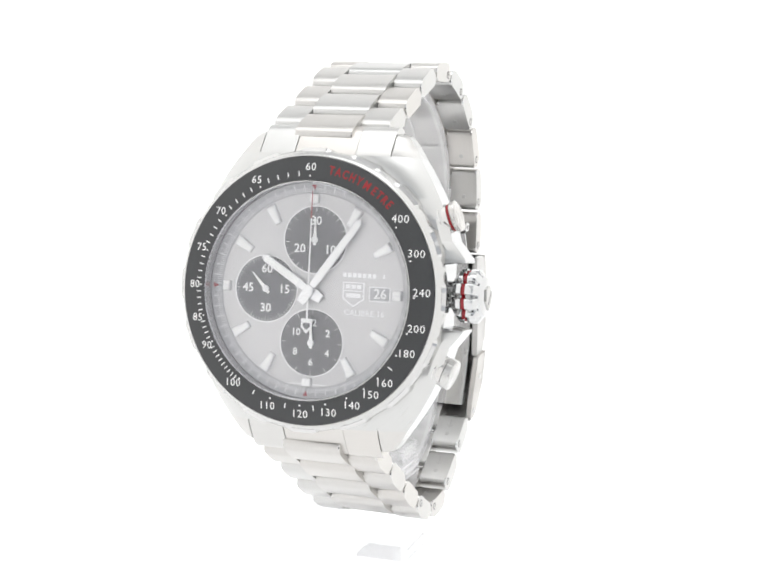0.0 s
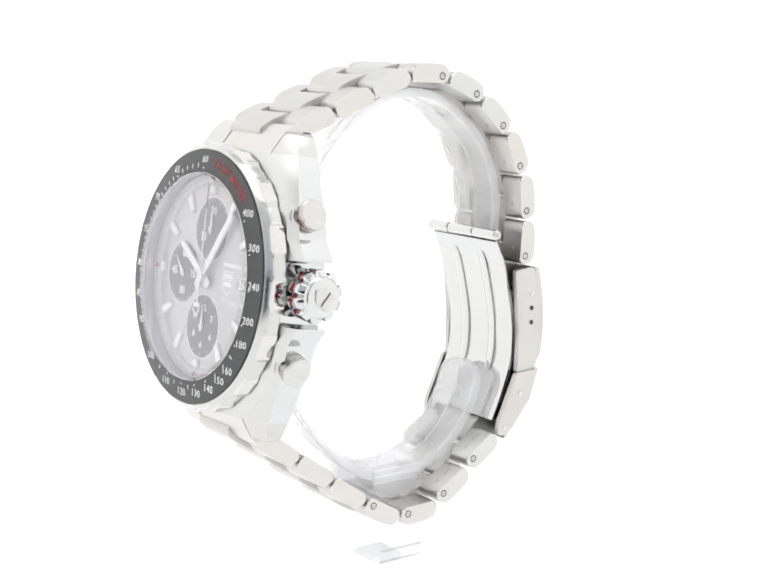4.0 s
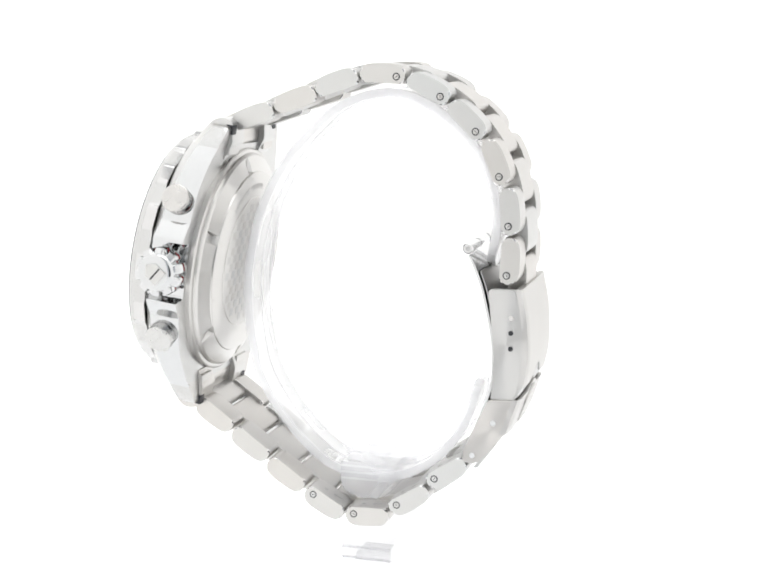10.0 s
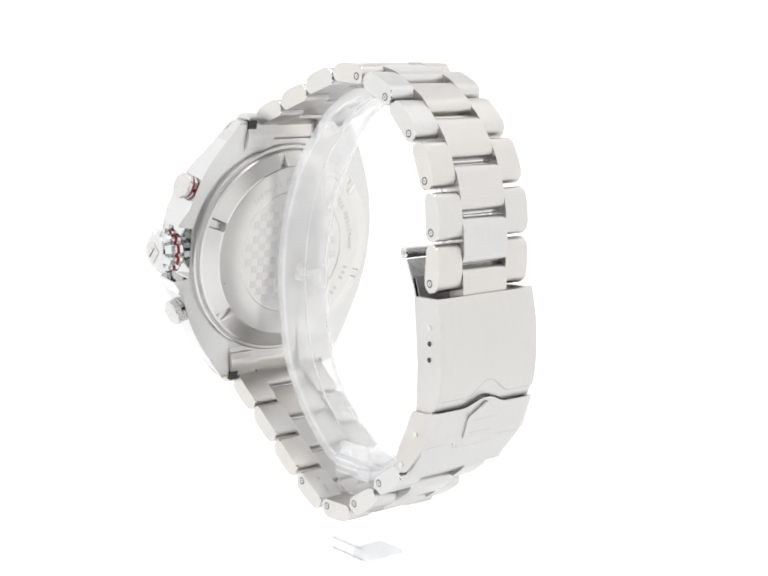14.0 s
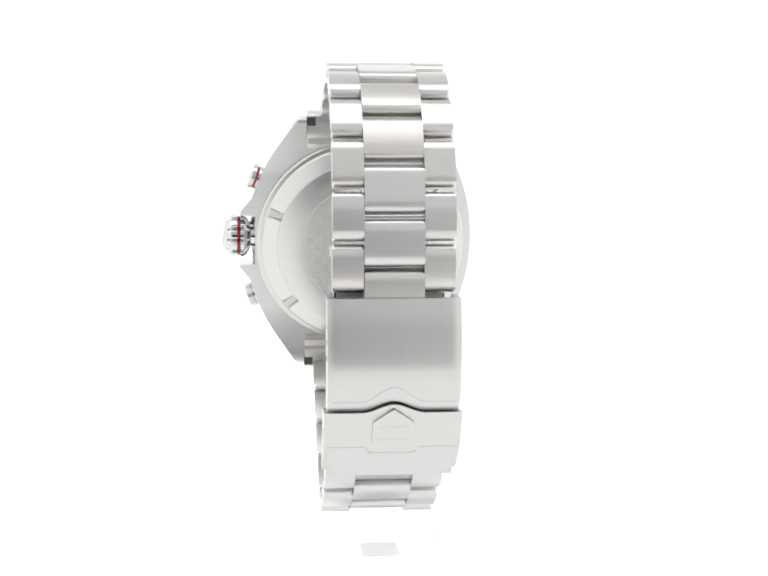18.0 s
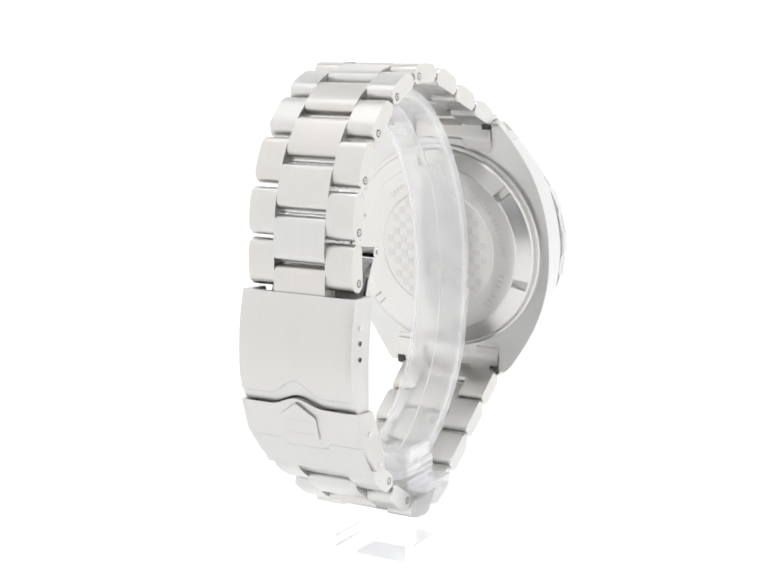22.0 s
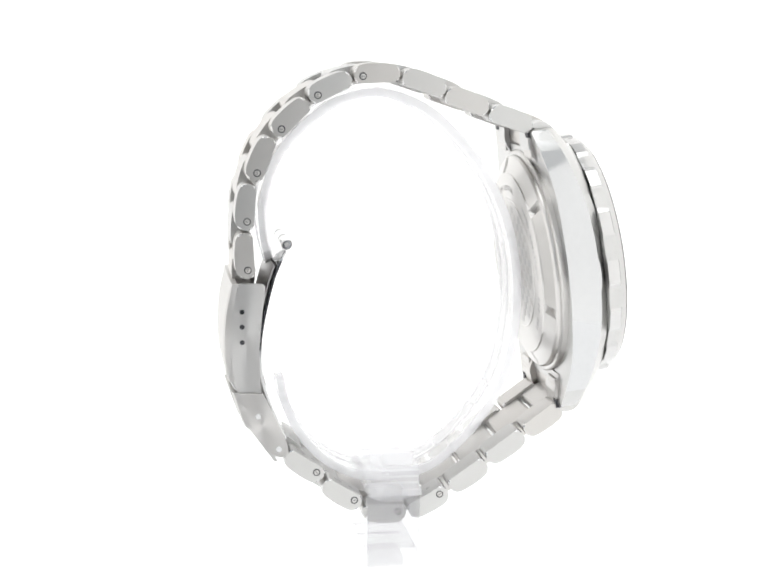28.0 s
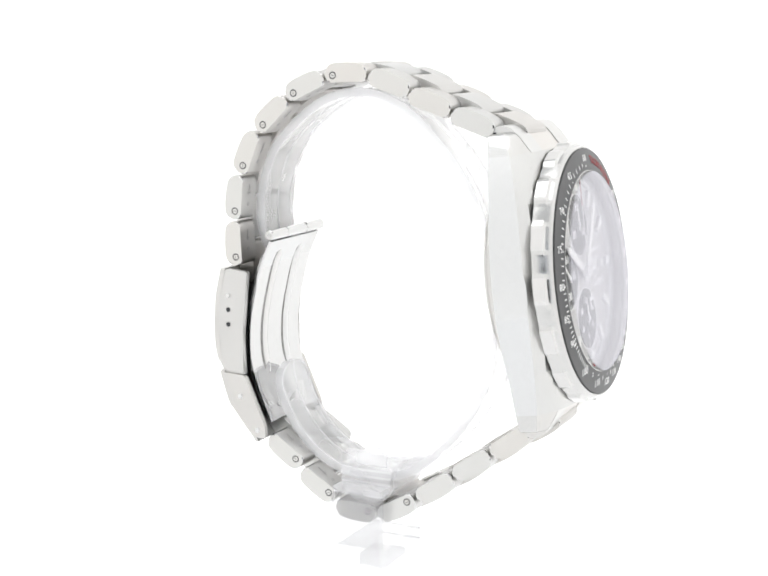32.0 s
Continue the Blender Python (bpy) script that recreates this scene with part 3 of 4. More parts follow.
def build_crown_and_pushers():
    def teeth(a, r, h):
        if r < 3.6 or h < 0.7 or h > 4.6:
            return r
        return r - 0.75 * (0.5 + 0.5 * math.cos(10 * a)) ** 5

    m = side_turn(22.2, 0.5, -7.6)
    crown = part("crown", lathe([(0, -1.2), (2.2, -1.2), (2.2, 0), (2.9, 0.3), (3.8, 0.9), (4.2, 1.4), (4.25, 2.1), (3.5, 2.14)], 200, radius=teeth), polished, watch, "polished scalloped crown with a red ring", m, 30)
    part("ring", lathe([(3.3, 2.16), (4.0, 2.18), (4.0, 2.72), (3.3, 2.74)], 120, radius=teeth), red_lacquer, crown, "red lacquered ring", m)
    part("head", lathe([(3.5, 2.75), (4.25, 2.8), (4.3, 3.5), (4.2, 4.1), (3.75, 4.5), (3.3, 4.75), (3.1, 5.15), (2.85, 5.32), (1.8, 5.42), (0, 5.5)], 200, radius=teeth), polished, crown, "flat polished crown head with a scalloped rim", m, 30)
    part("emblem", slab([(-1.45, -1.6), (1.45, -1.6), (1.45, 0.9), (0, 2.1), (-1.45, 0.9)], 5.2, 5.72, 0.14), satin, crown, "plain raised shield", m @ Matrix.Rotation(radians(55), 4, "Z"))
    part("emblem_groove", slab([(-1.3, -0.35), (1.3, -0.35), (1.3, -0.05), (-1.3, -0.05)], 5.6, 5.735), hole_shade, crown, "dark groove across the shield", m @ Matrix.Rotation(radians(55), 4, "Z"))
    for v, red, flank, out in ((12.2, True, 20.0, 20), (-11.4, False, 20.4, -20)):
        m = side_turn(flank, v, -7.6, out)
        part("pusher_seat", lathe([(2.66, -2.5), (2.66, 0.05), (2.8, 0.05), (2.86, -0.02), (2.86, -2.5)], 48), polished, case, "round collar of a pusher", m)
        p = part("pusher", lathe([(0, -1), (2.25, -1), (2.25, 0.18), (2.4, 0.25), (2.4, 1.1), (2.2, 1.15)], 48), polished, watch, "round polished steel pusher", m)
        # no gap is cut here: the dark colour gives its shade
        part("groove", lathe([(2.2, -0.6), (2.2, -0.25), (2.68, -0.25), (2.68, -0.6)], 48), hole_shade, p, "dark ring for the shaded gap at the pusher's foot", m)
        low = 1.12
        if red:
            part("ring", lathe([(2.0, 1.1), (2.25, 1.12), (2.25, 1.55), (2.0, 1.6)], 48), red_lacquer, p, "red lacquered ring", m)
            low = 1.55
        part("cap", lathe([(2.0, low), (2.45, low + 0.05), (2.5, low + 0.15), (2.5, 2.3), (2.42, 2.45), (2.25, 2.55), (0, 2.58)], 48), turned, p, "turned steel pusher cap", m, axis=m)


build_crown_and_pushers()


def build_back():
    BACK = CASE @ Matrix.Translation((0.2, 0, -2.12)) @ Matrix.Diagonal((1.035, 1.035, 0.8, 1))
    def notch(a, r, h):
        k = abs((math.degrees(a) - 20 + 30) % 60 - 30)
        return max(h, -13.35) if k < 2.9 and 16.35 < r < 19.2 else h

    prof = [(0, -15.35), (11.5, -15.35), (11.6, -15.45), (11.75, -15.45), (11.85, -15.25), (16.1, -15.1), (16.3, -15.0), (16.4, -14.7), (19.0, -13.25), (19.3, -12.8), (19.35, -12.3), (19.9, -12.2), (20.2, -11.9), (20.2, -10.6), (0, -10.6)]
    back = part("case_back", lathe(prof, 360, height=notch), back_steel, watch, "screwed steel case back with six notches", BACK, 20, axis=CASE @ Matrix.Translation((0.2, 0, 0)))
    for i in range(-8, 9):
        for k in range(-8, 9):
            if (i + k) % 2 == 0 and math.hypot(i, k) < 7.6:
                part("check", block(1.42 * i - 0.68, 1.42 * i + 0.68, 1.42 * k - 0.68, 1.42 * k + 0.68, -15.42, -15.3, 0.05, 1), matte_check, back, "", BACK)

    # engraved words round the ring, read from behind
    def ring_word(word, start, step):
        for i, ch in enumerate(word):
            if ch == " ":
                continue
            a = radians(start - step * i)
            place = Matrix.Rotation(radians(180), 4, "Y") @ Matrix.Translation((14.1 * math.cos(a), 14.1 * math.sin(a), 14.28)) @ Matrix.Rotation(a - radians(90), 4, "Z")
            letters(ch, 1.5, engraved, back, "letter", place, "engraved letter", bold=0.0, depth=0.02)

    ring_word("SAPPHIRE CRYSTAL", 133, 3.7)
    ring_word("WATER RESISTANT", 50, 3.7)
    for k in range(7):
        if k == 3:
            continue
        a = radians(-18 - 4.6 * k)
        bm = block(13.6, 14.6, -0.3, 0.3, 15.17, 15.21)
        bm.transform(Matrix.Rotation(radians(180), 4, "Y") @ Matrix.Rotation(a, 4, "Z"))
        part("engraved_bar", bm, engraved, back, "unreadable engraved mark", BACK, flat=True)


build_back()

# ---- bracelet ----
UPPER = [(-21.2, -14.0, 20.6), (-13.25, -10.9, 20.6), (-5.6, -7.75, 20.0), (2.75, -6.2, -0.6), (10.95, -8.5, -24.3), (17.8, -13.7, -43.0), (22.95, -20.8, -66.0), (25.5, -29.15, -83.4), (25.75, -37.7, -91.1)]
LOWER = [(15.45, -76.2, -144.4), (8.6, -81.8, -146.5), (0.75, -85.5, -175.5), (-7.5, -83.9, 152.0), (-14.9, -79.2, 147.6), (-21.8, -74.05, 146.5), (-28.75, -69.1, 146.5)]
PLACE = Matrix.Translation((-0.9, -0.2, H * 1000 - 2.98)) @ Matrix.Diagonal((1, 0.98, 0.98, 1)) @ Matrix.Translation((0, 0, -H * 1000))


CLASP_AXIS = Matrix.Translation((0, -10, H * 1000 - 52))


def placed(name, bm, mat, parent, label="", m=None):
    """A part of the clasp or the stand."""
    return part(name, bm, mat, parent, label, PLACE @ m if m else PLACE, axis=CLASP_AXIS if mat is brushed_clasp else None)


def up(points):
    return [(y, z + H * 1000) for y, z in points]


def link_pose(y, z, a, x=0.0):
    c, s = math.cos(radians(a)), math.sin(radians(a))
    return Matrix(((1, 0, 0, x), (0, c, -s, y), (0, s, c, z + H * 1000), (0, 0, 0, 1)))


def build_bracelet():
    L = 8.0
    prof = rounded([(-L / 2, -1.45), (L / 2, -1.75), (L / 2 + 0.05, 0.85), (L / 2 - 1.3, 1.68), (0, 1.85), (-L / 2 + 1.3, 1.68), (-L / 2 - 0.05, 0.95)], [0.9, 1.1, 0.8, 0.9, 2.4, 0.9, 0.8], 4)
    outer = polygon(prof, -2.6, 2.6, 0.28)
    wide = rounded([(-L / 2 + 0.1, -1.2), (L / 2 - 0.1, -1.2), (L / 2 - 0.1, 1.35), (L / 2 - 1.2, 2.0), (0, 2.15), (-L / 2 + 1.2, 2.0), (-L / 2 + 0.1, 1.35)], [0.7, 0.7, 0.7, 0.9, 2.4, 0.9, 0.7], 4)
    centre = polygon(wide, -5.0, 5.0, 0.18)
    first_o = part("link", outer, brushed, watch, "brushed steel outer link")
    first_c = part("centre_link", centre, brushed, watch, "brushed steel centre link")
    for ob in (first_o, first_c):
        ob.data.materials.append(satin)
        ob.data.materials.append(polished)
        for f in ob.data.polygons:
            f.material_index = 1 if abs(f.normal.x) > 0.97 else 2 if abs(f.normal.x) > 0.12 else 0
    pin0 = part("link_pin", rod(0.45, 15.5, 12, 0.1), polished, watch, "polished connecting pin")
    bm = lathe([(0, -0.25), (0.47, -0.25), (0.47, 0.03), (0.4, 0.05), (0, 0.02)], 16)
    bm.transform(Matrix.Rotation(radians(90), 4, "Y"))
    screw0 = part("screw", bm, satin, watch, "slotted steel screw")
    bm = lathe([(0.46, -0.1), (0.68, -0.1), (0.68, 0.012), (0.46, 0.012)], 16)
    bm.transform(Matrix.Rotation(radians(90), 4, "Y"))
    ring0 = part("screw_hole", bm, hole_shade, watch, "shaded rim of a screw hole")
    bm = block(-0.02, 0.055, -0.28, 0.28, -0.05, 0.05)
    slot0 = part("slot", bm, hole_shade, watch, "slot of a screw")
    rivet0 = part("rivet", lathe([(0, 0.3), (0.42, 0.3), (0.42, 0.0), (0.34, -0.06), (0, -0.05)], 16), engraved, watch, "small rivet under a link")
    bm = slab([(-0.09, -1.2), (0.09, -1.2), (0.09, 0.5), (0.5, 0.1), (0.6, 0.2), (0, 0.85), (-0.6, 0.2), (-0.5, 0.1), (-0.09, 0.5)], -0.012, 0.05)
    arrow0 = part("arrow", bm, engraved, watch, "engraved arrow under a link")
    used = set()

    def put(ob, m, parent=None):
        if ob.name not in used:
            used.add(ob.name)
            ob.parent = parent or ob.parent
            ob.matrix_local = mm(m)
            return ob
        return again(ob, mm(m), parent)

    for chain, screwed, x in ((UPPER, range(3, 9), 0.1), (LOWER, range(0, 4), 1.1)):
        for i, (y, z, a) in enumerate(chain):
            xc = x + (0.0 if chain is LOWER else 0.05 * i)
            m = link_pose(y, z, a, xc)
            put(pin0, m @ Matrix.Translation((0, -0.3, -0.2)))
            for s in (-1, 1):
                link = put(first_o, link_pose(y, z, a, xc + s * 7.6))
                if i in screwed:
                    put(rivet0, Matrix.Translation((0, 1.2, -1.66)), link)
                    if s < 0 or chain is LOWER:
                        put(arrow0, Matrix.Translation((0, -1.2, -1.61)) @ Matrix.Rotation(radians(2.1), 4, "X"), link)
                    ms = Matrix.Translation((s * 2.6, 2.5, -0.45)) @ Matrix.Rotation(radians(180 if s < 0 else 0), 4, "Z")
                    put(screw0, ms, link)
                    put(ring0, ms, link)
                    put(slot0, ms @ Matrix.Rotation(radians(67 * i + 20 * s), 4, "X"), link)
            nxt = chain[i + 1] if i + 1 < len(chain) else None
            if nxt:
                put(first_c, link_pose((y + nxt[0]) / 2, (z + nxt[1]) / 2 + 0.0, (a + (((nxt[2] - a) + 180) % 360 - 180) / 2), xc) @ Matrix.Translation((0, 0, 0.1)))
    # half links at the ends
    for y, z, a, xc in ((UPPER[8][0], UPPER[8][1], UPPER[8][2], 0.4), (LOWER[0][0], LOWER[0][1], LOWER[0][2] + 180, 1.1)):
        put(first_c, link_pose(y, z, a, xc) @ Matrix.Translation((0, 4.1 if a < 0 and a > -120 else 4.1, 0.0)))
    # solid end pieces between the lugs
    for s in (1, -1):
        prof = rounded([(19.5, -4.5), (22.0, -5.5), (24.6, -7.2), (26.3, -8.6), (26.9, -10.0), (26.3, -12.2), (22.5, -12.6), (19.5, -11.5)], [0, 0.8, 0.8, 0.8, 0.8, 0.6, 0.5, 0], 3)
        for x0, x1, drop in ((-11.2, -5.3, 0.0), (-5.2, 5.2, 0.12), (5.3, 11.2, 0.0)):
            deep = 1.2 if x0 == -5.2 else 0.0
            bm = polygon([(s * v, n - drop + (deep if n < -11 else 0.0)) for v, n in prof], x0, x1, 0.12)
            part("end_link", bm, brushed_case, watch, "brushed steel end link between the lugs", CASE)
    for sx in (-1, 1):
        for s in (-1, 1):
            x0, x1 = sorted((sx * 6.4, sx * 11.25))
            y0, y1 = sorted((s * 20.3, s * 23.9))
            part("tongue", block(x0, x1, y0, y1, -12.3, -11.2, 0.2), brushed_case, watch, "steel tongue of the end link", CASE)
            # a solid block, with the slot's shade in its near-black colour
            x0, x1 = sorted((sx * 9.6, sx * 11.32))
            y0, y1 = sorted((s * 24.1, s * 25.75))
            part("spring_bar_slot", block(x0, x1, y0, y1, -12.5, -11.2), hole_shade, watch, "dark block for the shaded slot beside the lug", CASE)
    for y, z, a, xc in ((UPPER[0][0], UPPER[0][1], UPPER[0][2], 0.3), (LOWER[6][0], LOWER[6][1], LOWER[6][2] + 180, 1.1)):
        put(first_c, link_pose(y, z, a if a < 90 else a - 180, xc) @ Matrix.Translation((0, -4.2 if a < 90 else 0, 0.0)) if a < 90 else link_pose(y, z, a - 180, xc) @ Matrix.Translation((0, 4.2, 0)))


build_bracelet()


def sheet(x0, x1, top, low, depth, thick, nx=46, nz=14):
    """A bent plate that faces +y between the heights top(x) and low(x), its outer face at depth(x, z)."""
    bm = bmesh.new()
    rows = []
    for i in range(nx + 1):
        x = x0 + (x1 - x0) * i / nx
        out, inn = [], []
        for k in range(nz + 1):
            z = top(x) + (low(x) - top(x)) * k / nz
            y = depth(x, z)
            out.append(bm.verts.new((x, y, z + H * 1000)))
            inn.append(bm.verts.new((x, y - thick, z + H * 1000)))
        rows.append((out, inn))
    for i in range(nx):
        (a, b), (c, d) = rows[i], rows[i + 1]
        for k in range(nz):
            bm.faces.new((a[k], c[k], c[k + 1], a[k + 1]))
            bm.faces.new((b[k], b[k + 1], d[k + 1], d[k]))
        bm.faces.new((a[0], b[0], d[0], c[0]))
        bm.faces.new((a[nz], c[nz], d[nz], b[nz]))
    for a, b in (rows[0], rows[nx]):
        for k in range(nz):
            bm.faces.new((a[k], a[k + 1], b[k + 1], b[k]))
    return bm


def build_clasp():
    x0, x1, xm = -9.75, 12.45, 1.35
    zs, ys = (-74, -72.9, -69.8, -66.8, -62.0, -59.5, -57.3, -54.0, -51.0, -45.6, -40.2, -39), (21.4, 22.3, 24.6, 26.7, 28.4, 29.1, 29.9, 30.4, 30.5, 30.2, 29.0, 28.7)

    def outer(x, z):
        edge = max(0.0, (abs(x - xm) - 9.6) / 1.9)
        return sum(float(np.interp(z + 0.6 * k, zs, ys)) for k in range(-3, 4)) / 7 - 0.35 * edge * edge

    def wave(x):
        w = abs(x - xm) / 5.4
        return 0.5 + 0.5 * math.cos(math.pi * w) if w < 1 else 0.0

    def step(x):
        return max(0.0, min(1.0, (4.6 - abs(x - xm)) / 0.8))

    line = lambda x: -57.9 + 2.7 * wave(x)
    edge = lambda x: -59.6 + 1.7 * wave(x)
    low = lambda x: -66.4 - 1.2 * step(x)
    cover = placed("clasp_cover", sheet(x0, x1, lambda x: -40.2, line, outer, 1.0), brushed_clasp, watch, "brushed steel folding clasp cover")
    placed("cover_bevel", sheet(x0 + 0.1, x1 - 0.1, lambda x: line(x) - 0.02, edge, lambda x, z: outer(x, z) - 0.25 - 0.3 * (line(x) - z) / (line(x) - edge(x)), 0.7, 60, 4), brushed_clasp, cover, "bevelled wavy edge")
    placed("groove", sheet(x0 + 0.8, x1 - 0.8, lambda x: line(x) + 0.13, lambda x: line(x) - 0.12, lambda x, z: outer(x, z) + 0.015, 0.5, 60, 2), engraved, cover, "fine engraved line along the wavy edge")
    for x, s in ((x0, 1), (x1, -1)):
        flange = rounded(up([(22.9, -40.4), (27.9, -40.2), (29.2, -45.6), (29.6, -51.0), (28.9, -57.3), (28.0, -60.3), (23.7, -60.3), (24.3, -52), (23.6, -46.5)]), [0.8, 0.8, 0, 0, 0, 0.4, 0.4, 0, 0], 3)
        f = placed("flange", polygon(flange, x + 0.02 * s, x + 1.1 * s, 0.2), brushed_clasp, cover, "side cheek of the clasp")
        for z in (-45.3, -48.0, -50.8):
            bm = lathe([(0, 0), (0.45, 0), (0.45, 0.05), (0, 0.05)], 14)
            bm.transform(Matrix.Translation((x - 0.02 * s, 27.15, z + H * 1000)) @ Matrix.Rotation(radians(-90 * s), 4, "Y"))
            placed("hole", bm, hole_shade if z < -46 else polished, f, "adjusting hole")
    placed("inner_plate", sheet(x0 + 0.4, x1 - 0.4, lambda x: -56.0, lambda x: -62.5, lambda x, z: outer(x, z) - 1.35, 0.4, 24, 4), brushed_clasp, cover, "plate inside the clasp")
    # the latch with its raised shield
    top = lambda x: -59.9 + 1.5 * wave(x)
    latch = placed("clasp_latch", sheet(x0 - 0.5, x1 + 0.5, top, low, lambda x, z: outer(x, z) + 0.12, 1.0, 46, 10), brushed_clasp, watch, "brushed safety latch with a raised shield")
    placed("lip", sheet(x0 + 0.2, x1 - 0.2, lambda x: low(x) + 0.4, lambda x: -73.0, lambda x, z: outer(x, z) - 0.6, 0.7, 46, 10), brushed_clasp, latch, "brushed lower lip")
    placed("latch_edge", sheet(x0 - 0.4, x1 + 0.4, lambda x: low(x) + 0.02, lambda x: low(x) - 0.4, lambda x, z: outer(x, z) + 0.08 - 1.2 * (low(x) - z), 0.5, 60, 3), bezel_steel, latch, "bevelled lower edge of the latch")
    for x, s in ((x0 - 0.5, 1), (x1 + 0.5, -1)):
        cheek = rounded(up([(23.4, -60.3), (28.4, -60.0), (27.0, -65.5), (24.6, -68.5), (21.5, -72.2), (18.8, -72.0), (19.2, -69.5)]), [0.4, 0.4, 0.8, 0.8, 1.4, 1.0, 0.8], 3)
        c = placed("cheek", polygon(cheek, x + 0.02 * s, x + 1.0 * s, 0.15), brushed_clasp, latch, "side cheek of the latch")
        for y, z in ((24.4, -64.4), (20.7, -70.6)):
            bm = lathe([(0, 0), (0.55, 0), (0.5, 0.06), (0, 0.06)], 16)
            bm.transform(Matrix.Translation((x - 0.02 * s, y, z + H * 1000)) @ Matrix.Rotation(radians(-90 * s), 4, "Y"))
            placed("rivet", bm, polished, c, "")
    tilt = math.degrees(math.atan2(28.4 - 26.7, 4.8))
    mshield = Matrix.Translation((xm, 28.45, H * 1000 - 62.9)) @ Matrix.Rotation(radians(-tilt), 4, "X") @ Matrix.Rotation(radians(180), 4, "Z") @ Matrix.Rotation(radians(90), 4, "X")
    placed("shield", slab(rounded([(-3.5, -3.2), (3.5, -3.2), (3.5, 1.3), (0, 4.0), (-3.5, 1.3)], 0.4, 3), -0.3, 0.07, 0.06), brushed_clasp, latch, "plain raised shield", mshield)
    for y in (0.5, -2.05):
        placed("shield_line", slab([(-2.7, y - 0.07), (2.7, y - 0.07), (2.7, y + 0.07), (-2.7, y + 0.07)], 0.0, 0.085), engraved, latch, "fine engraved line", mshield)
    # blade and hinge
    blade_path = smooth_path(up([(19.3, -34.6), (20.2, -36.5), (21.6, -40.0), (22.75, -44.6), (23.5, -48.2), (23.95, -51.8), (23.95, -56.4), (23.2, -60.1), (21.5, -64.8), (19.4, -69.5)]), 3)
    blade = placed("clasp_blade", ribbon(list(reversed(blade_path)), 0.45, -7.8, 11.0, 0.08), polished, watch, "polished folding blade with two grooves")
    inner = blade_path[3:-5]

    def ridge(xc, half, rise):
        """A pressed ridge with round ends along the blade, on its inner side."""
        bm = bmesh.new()
        rows, n = [], len(inner)
        for k, (y, z) in enumerate(inner):
            d = (Vector(inner[min(k + 1, n - 1)]) - Vector(inner[max(k - 1, 0)])).normalized()
            e = min(k, n - 1 - k) / 2.0
            f = math.sqrt(max(0.0, 1 - (1 - min(1.0, e)) ** 2))
            row = []
            for q in range(-4, 5):
                h = rise * f * (1 - (abs(q) / 4) ** 2.5) - 0.05
                row.append(bm.verts.new((xc + half * max(0.15, f) * q / 4, y - 0.42 - h * abs(d.y), z - 0.2 * h * d.x)))
            rows.append(row)
        for p, q in zip(rows, rows[1:]):
            for k in range(8):
                bm.faces.new((p[k], q[k], q[k + 1], p[k + 1]))
        return bm

    for x in (-2.6, 5.4):
        placed("rib", ridge(x, 1.5, 0.5), polished, blade, "pressed rib")
    second = [(y + 1.0, z) for y, z in blade_path[9:]]
    placed("lower_blade", ribbon(list(reversed(second)), 0.5, -6.6, 11.0, 0.08), polished, blade, "lower folding blade")
    third = [(y + 0.55, z) for y, z in blade_path[4:-2]]
    placed("middle_leaf", ribbon(list(reversed(third)), 0.2, -7.4, 10.6, 0.05), engraved, blade, "thin leaf between the blades")
    for x in (-8.45, 11.65):
        bm = rod(0.42, 0.1, 14)
        bm.transform(Matrix.Translation((x, 19.0, H * 1000 - 33.5)))
        placed("hinge_pin", bm, engraved, blade, "end of the hinge pin")
    for xa, xb in ((-8.4, -2.6), (-2.4, 4.8), (5.0, 11.6)):
        bm = rod(1.0, xb - xa, 20, 0.2)
        bm.transform(Matrix.Translation(((xa + xb) / 2, 19.0, H * 1000 - 33.5)))
        placed("hinge_knuckle", bm, polished, blade, "")


build_clasp()

# ---- the clear stand ----
stand = tagged(new("watch_stand"), "clear acrylic C-shaped watch stand on the white floor", "stand")


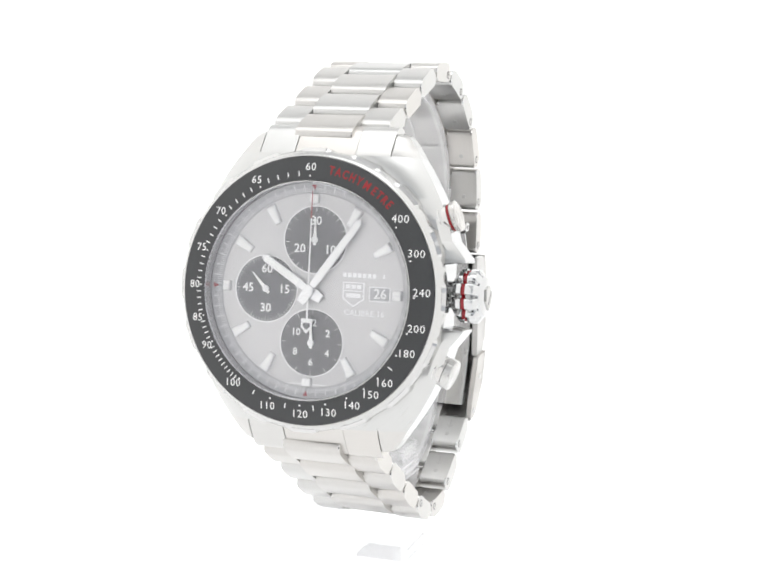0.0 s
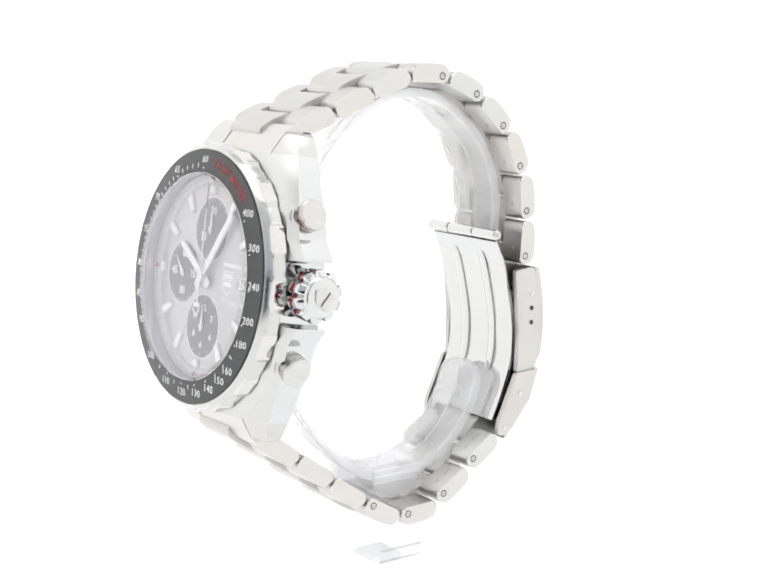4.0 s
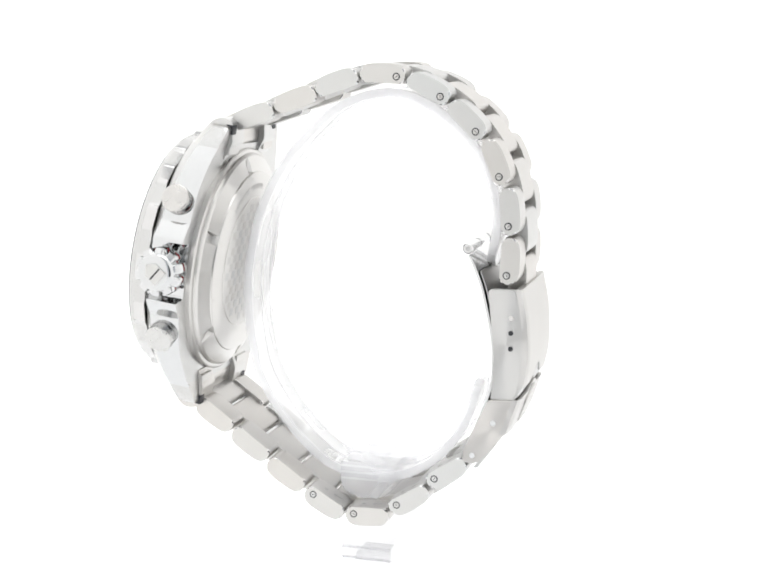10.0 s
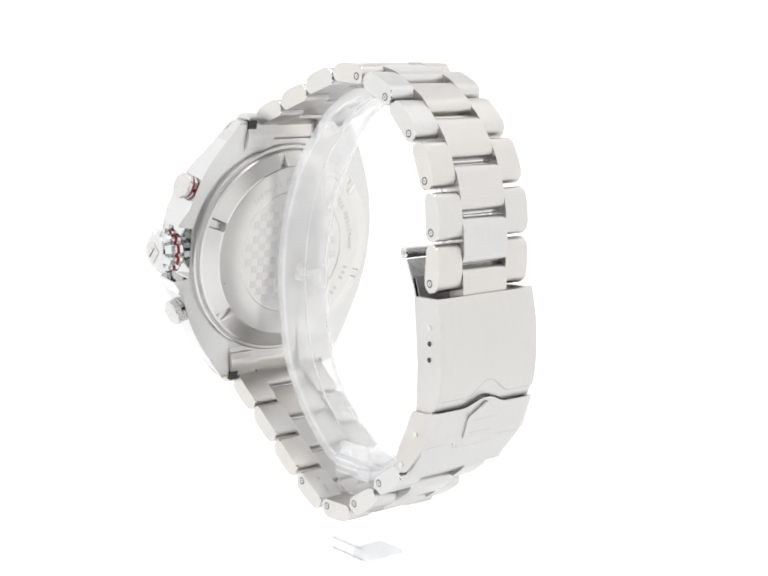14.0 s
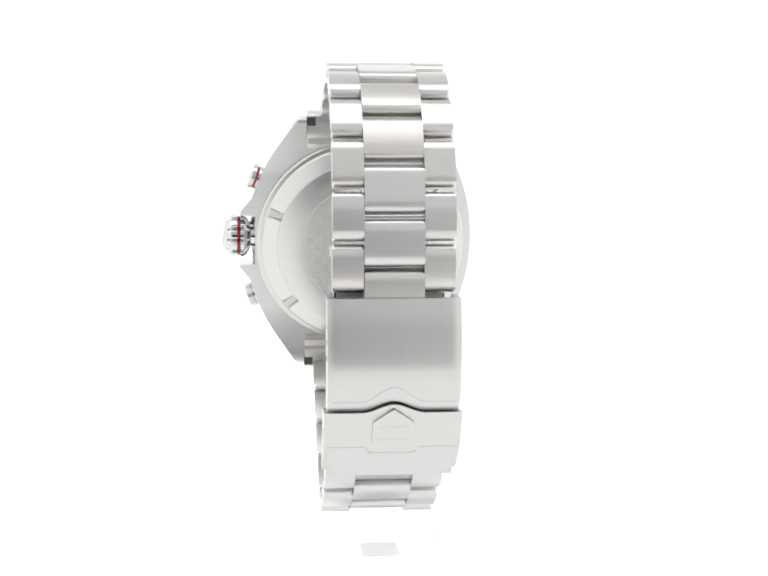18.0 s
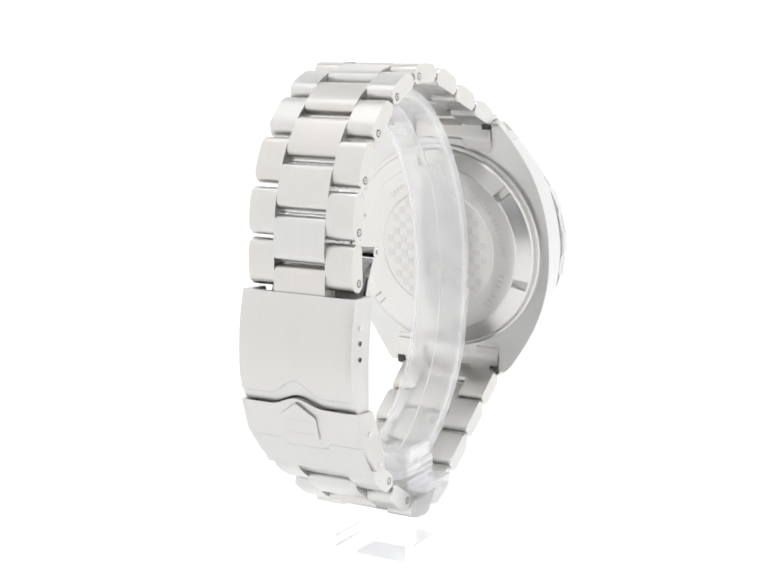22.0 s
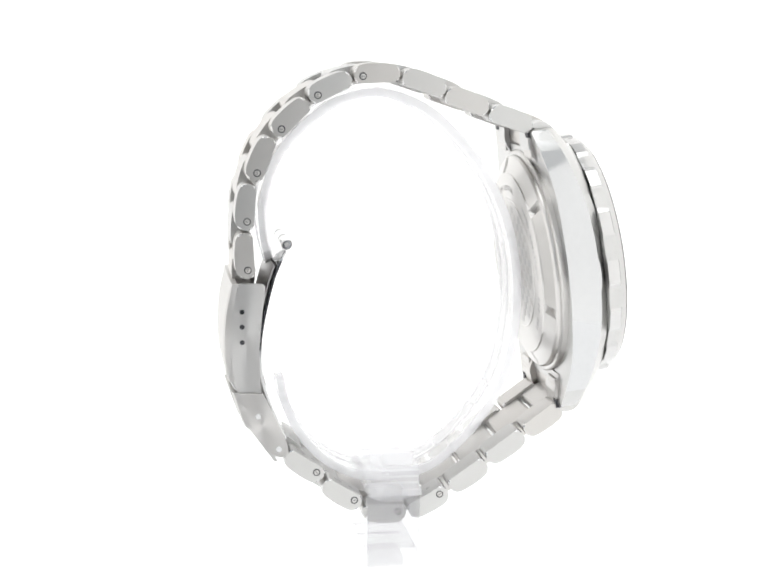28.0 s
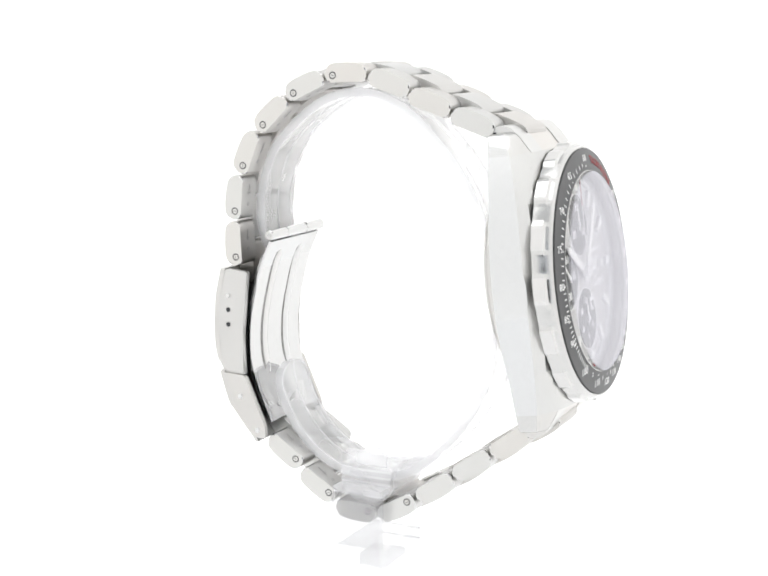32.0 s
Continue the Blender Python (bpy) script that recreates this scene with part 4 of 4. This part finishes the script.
def build_stand():
    ring = up([(22.3, -38.0), (23.6, -32.0), (23.5, -25.5), (20.2, -16.6), (11.6, -8.6), (2.4, -5.9), (-6.6, -8.6), (-13.4, -14.4), (-18.8, -21.2), (-22.9, -29.8), (-24.9, -39.0), (-25.2, -47.0), (-24.4, -54.5), (-22.6, -61.2), (-17.9, -68.8), (-11.6, -75.2), (-6.6, -78.0), (0.0, -79.2), (7.0, -78.0), (13.0, -74.4), (17.4, -69.0), (19.8, -63.5), (20.5, -59.2)])
    path = smooth_path(ring, 4)
    run = [0.0]
    for p, q in zip(path, path[1:]):
        run.append(run[-1] + (Vector(q) - Vector(p)).length)
    mid, wide, corner = 0.9, 5.6, 4.2

    def reach(k):
        e = min(run[k], run[-1] - run[k], corner)
        return wide - corner + math.sqrt(max(0.01, corner ** 2 - (corner - e) ** 2))

    def strip(a, b, inner, outer):
        """A bent plate along the path between the offsets a(k) and b(k) across it."""
        bm = bmesh.new()
        rows = []
        for k, p in enumerate(path):
            d = (Vector(path[min(k + 1, len(path) - 1)]) - Vector(path[max(k - 1, 0)])).normalized()
            n = Vector((-d.y, d.x))
            lo, hi = Vector(p) + n * inner, Vector(p) + n * outer
            rows.append([bm.verts.new((x, q.x, q.y)) for x, q in ((mid + a(k), lo), (mid + b(k), lo), (mid + b(k), hi), (mid + a(k), hi))])
        for p, q in zip(rows, rows[1:]):
            for k in range(4):
                bm.faces.new((p[k], q[k], q[(k + 1) % 4], p[(k + 1) % 4]))
        bm.faces.new(rows[0])
        bm.faces.new(list(reversed(rows[-1])))
        return bm

    placed("band", strip(lambda k: 0.7 - reach(k), lambda k: reach(k) - 0.7, 0.2, 1.3), acrylic_band, stand, "clear C-shaped band with rounded ends")
    for side in (-1, 1):
        placed("rim", strip(lambda k: min(side * reach(k), side * (reach(k) - 0.65)), lambda k: max(side * reach(k), side * (reach(k) - 0.65)), 0.0, 1.6), acrylic_edge, stand, "thickened rim of the band")
    placed("seam", strip(lambda k: -0.12, lambda k: 0.12, 1.2, 1.5), acrylic_edge, stand, "fine moulding seam along the band")
    z = H * 1000
    hull = rounded([(-5.8, z - 75.6), (4.5, z - 75.6), (4.5, z - 80.4), (2.6, z - 82.4), (-3.9, z - 82.4), (-5.8, z - 80.4)], [0.4, 0.4, 0.8, 1.5, 1.5, 0.8], 4)
    saddle = placed("saddle", polygon(hull, -7.0, 7.0, 0.4), acrylic, stand, "clear saddle round the foot of the band")
    for x in (-7.0, 6.0):
        placed("lip", block(x, x + 1.0, -4.6, 3.6, z - 75.5, z - 72.8, 0.3), acrylic, saddle, "raised lip of the saddle")
    for x in (-7.12, 7.02):
        for h in (-76.4, -77.6, -78.8):
            placed("rib", block(min(x, x + 0.1), max(x, x + 0.1), -5.7, 4.4, z + h - 0.2, z + h + 0.2), acrylic_edge, saddle, "moulded rib")
    placed("arm", block(-10.9, -7.2, -5.6, 4.3, z - 80.2, z - 78.9, 0.2), acrylic, stand, "clear arm from the saddle to the side post")
    post = rounded([(-10.9, z - 80.3), (-9.1, z - 80.3), (-9.1, z - 91.2), (8.2, z - 91.2), (8.2, z - 94.4), (-10.9, z - 94.4)], [0.3, 0.3, 1.2, 0.5, 0.5, 3.0], 5)
    bm = polygon(post, -5.2, 4.6, 0.3)
    bm.transform(Matrix.Rotation(radians(90), 4, "Z") @ Matrix.Diagonal((1, -1, 1, 1)))
    placed("hook", bm, acrylic_foot, stand, "clear hook with a side post and a cross foot")
    for h in (-93.9, -91.8):
        placed("foot_rim", block(8.22, 8.35, -5.0, 4.4, z + h - 0.25, z + h + 0.25), acrylic_foot, stand, "moulded edge of the foot")
    placed("stem", block(-2.6, 4.4, -3.8, 3.0, 0.7, z - 94.5, 0.4), acrylic_foot, stand, "clear stem")


build_stand()


def motions():
    def turn(t):
        return pose(0, 0, 0, 0, 0, -20.17 - 8.587 * t)

    times = [2.0 * i for i in range(17)]
    walk(watch, [(t, turn(t)) for t in times])
    walk(stand, [(t, turn(t)) for t in times])


motions()
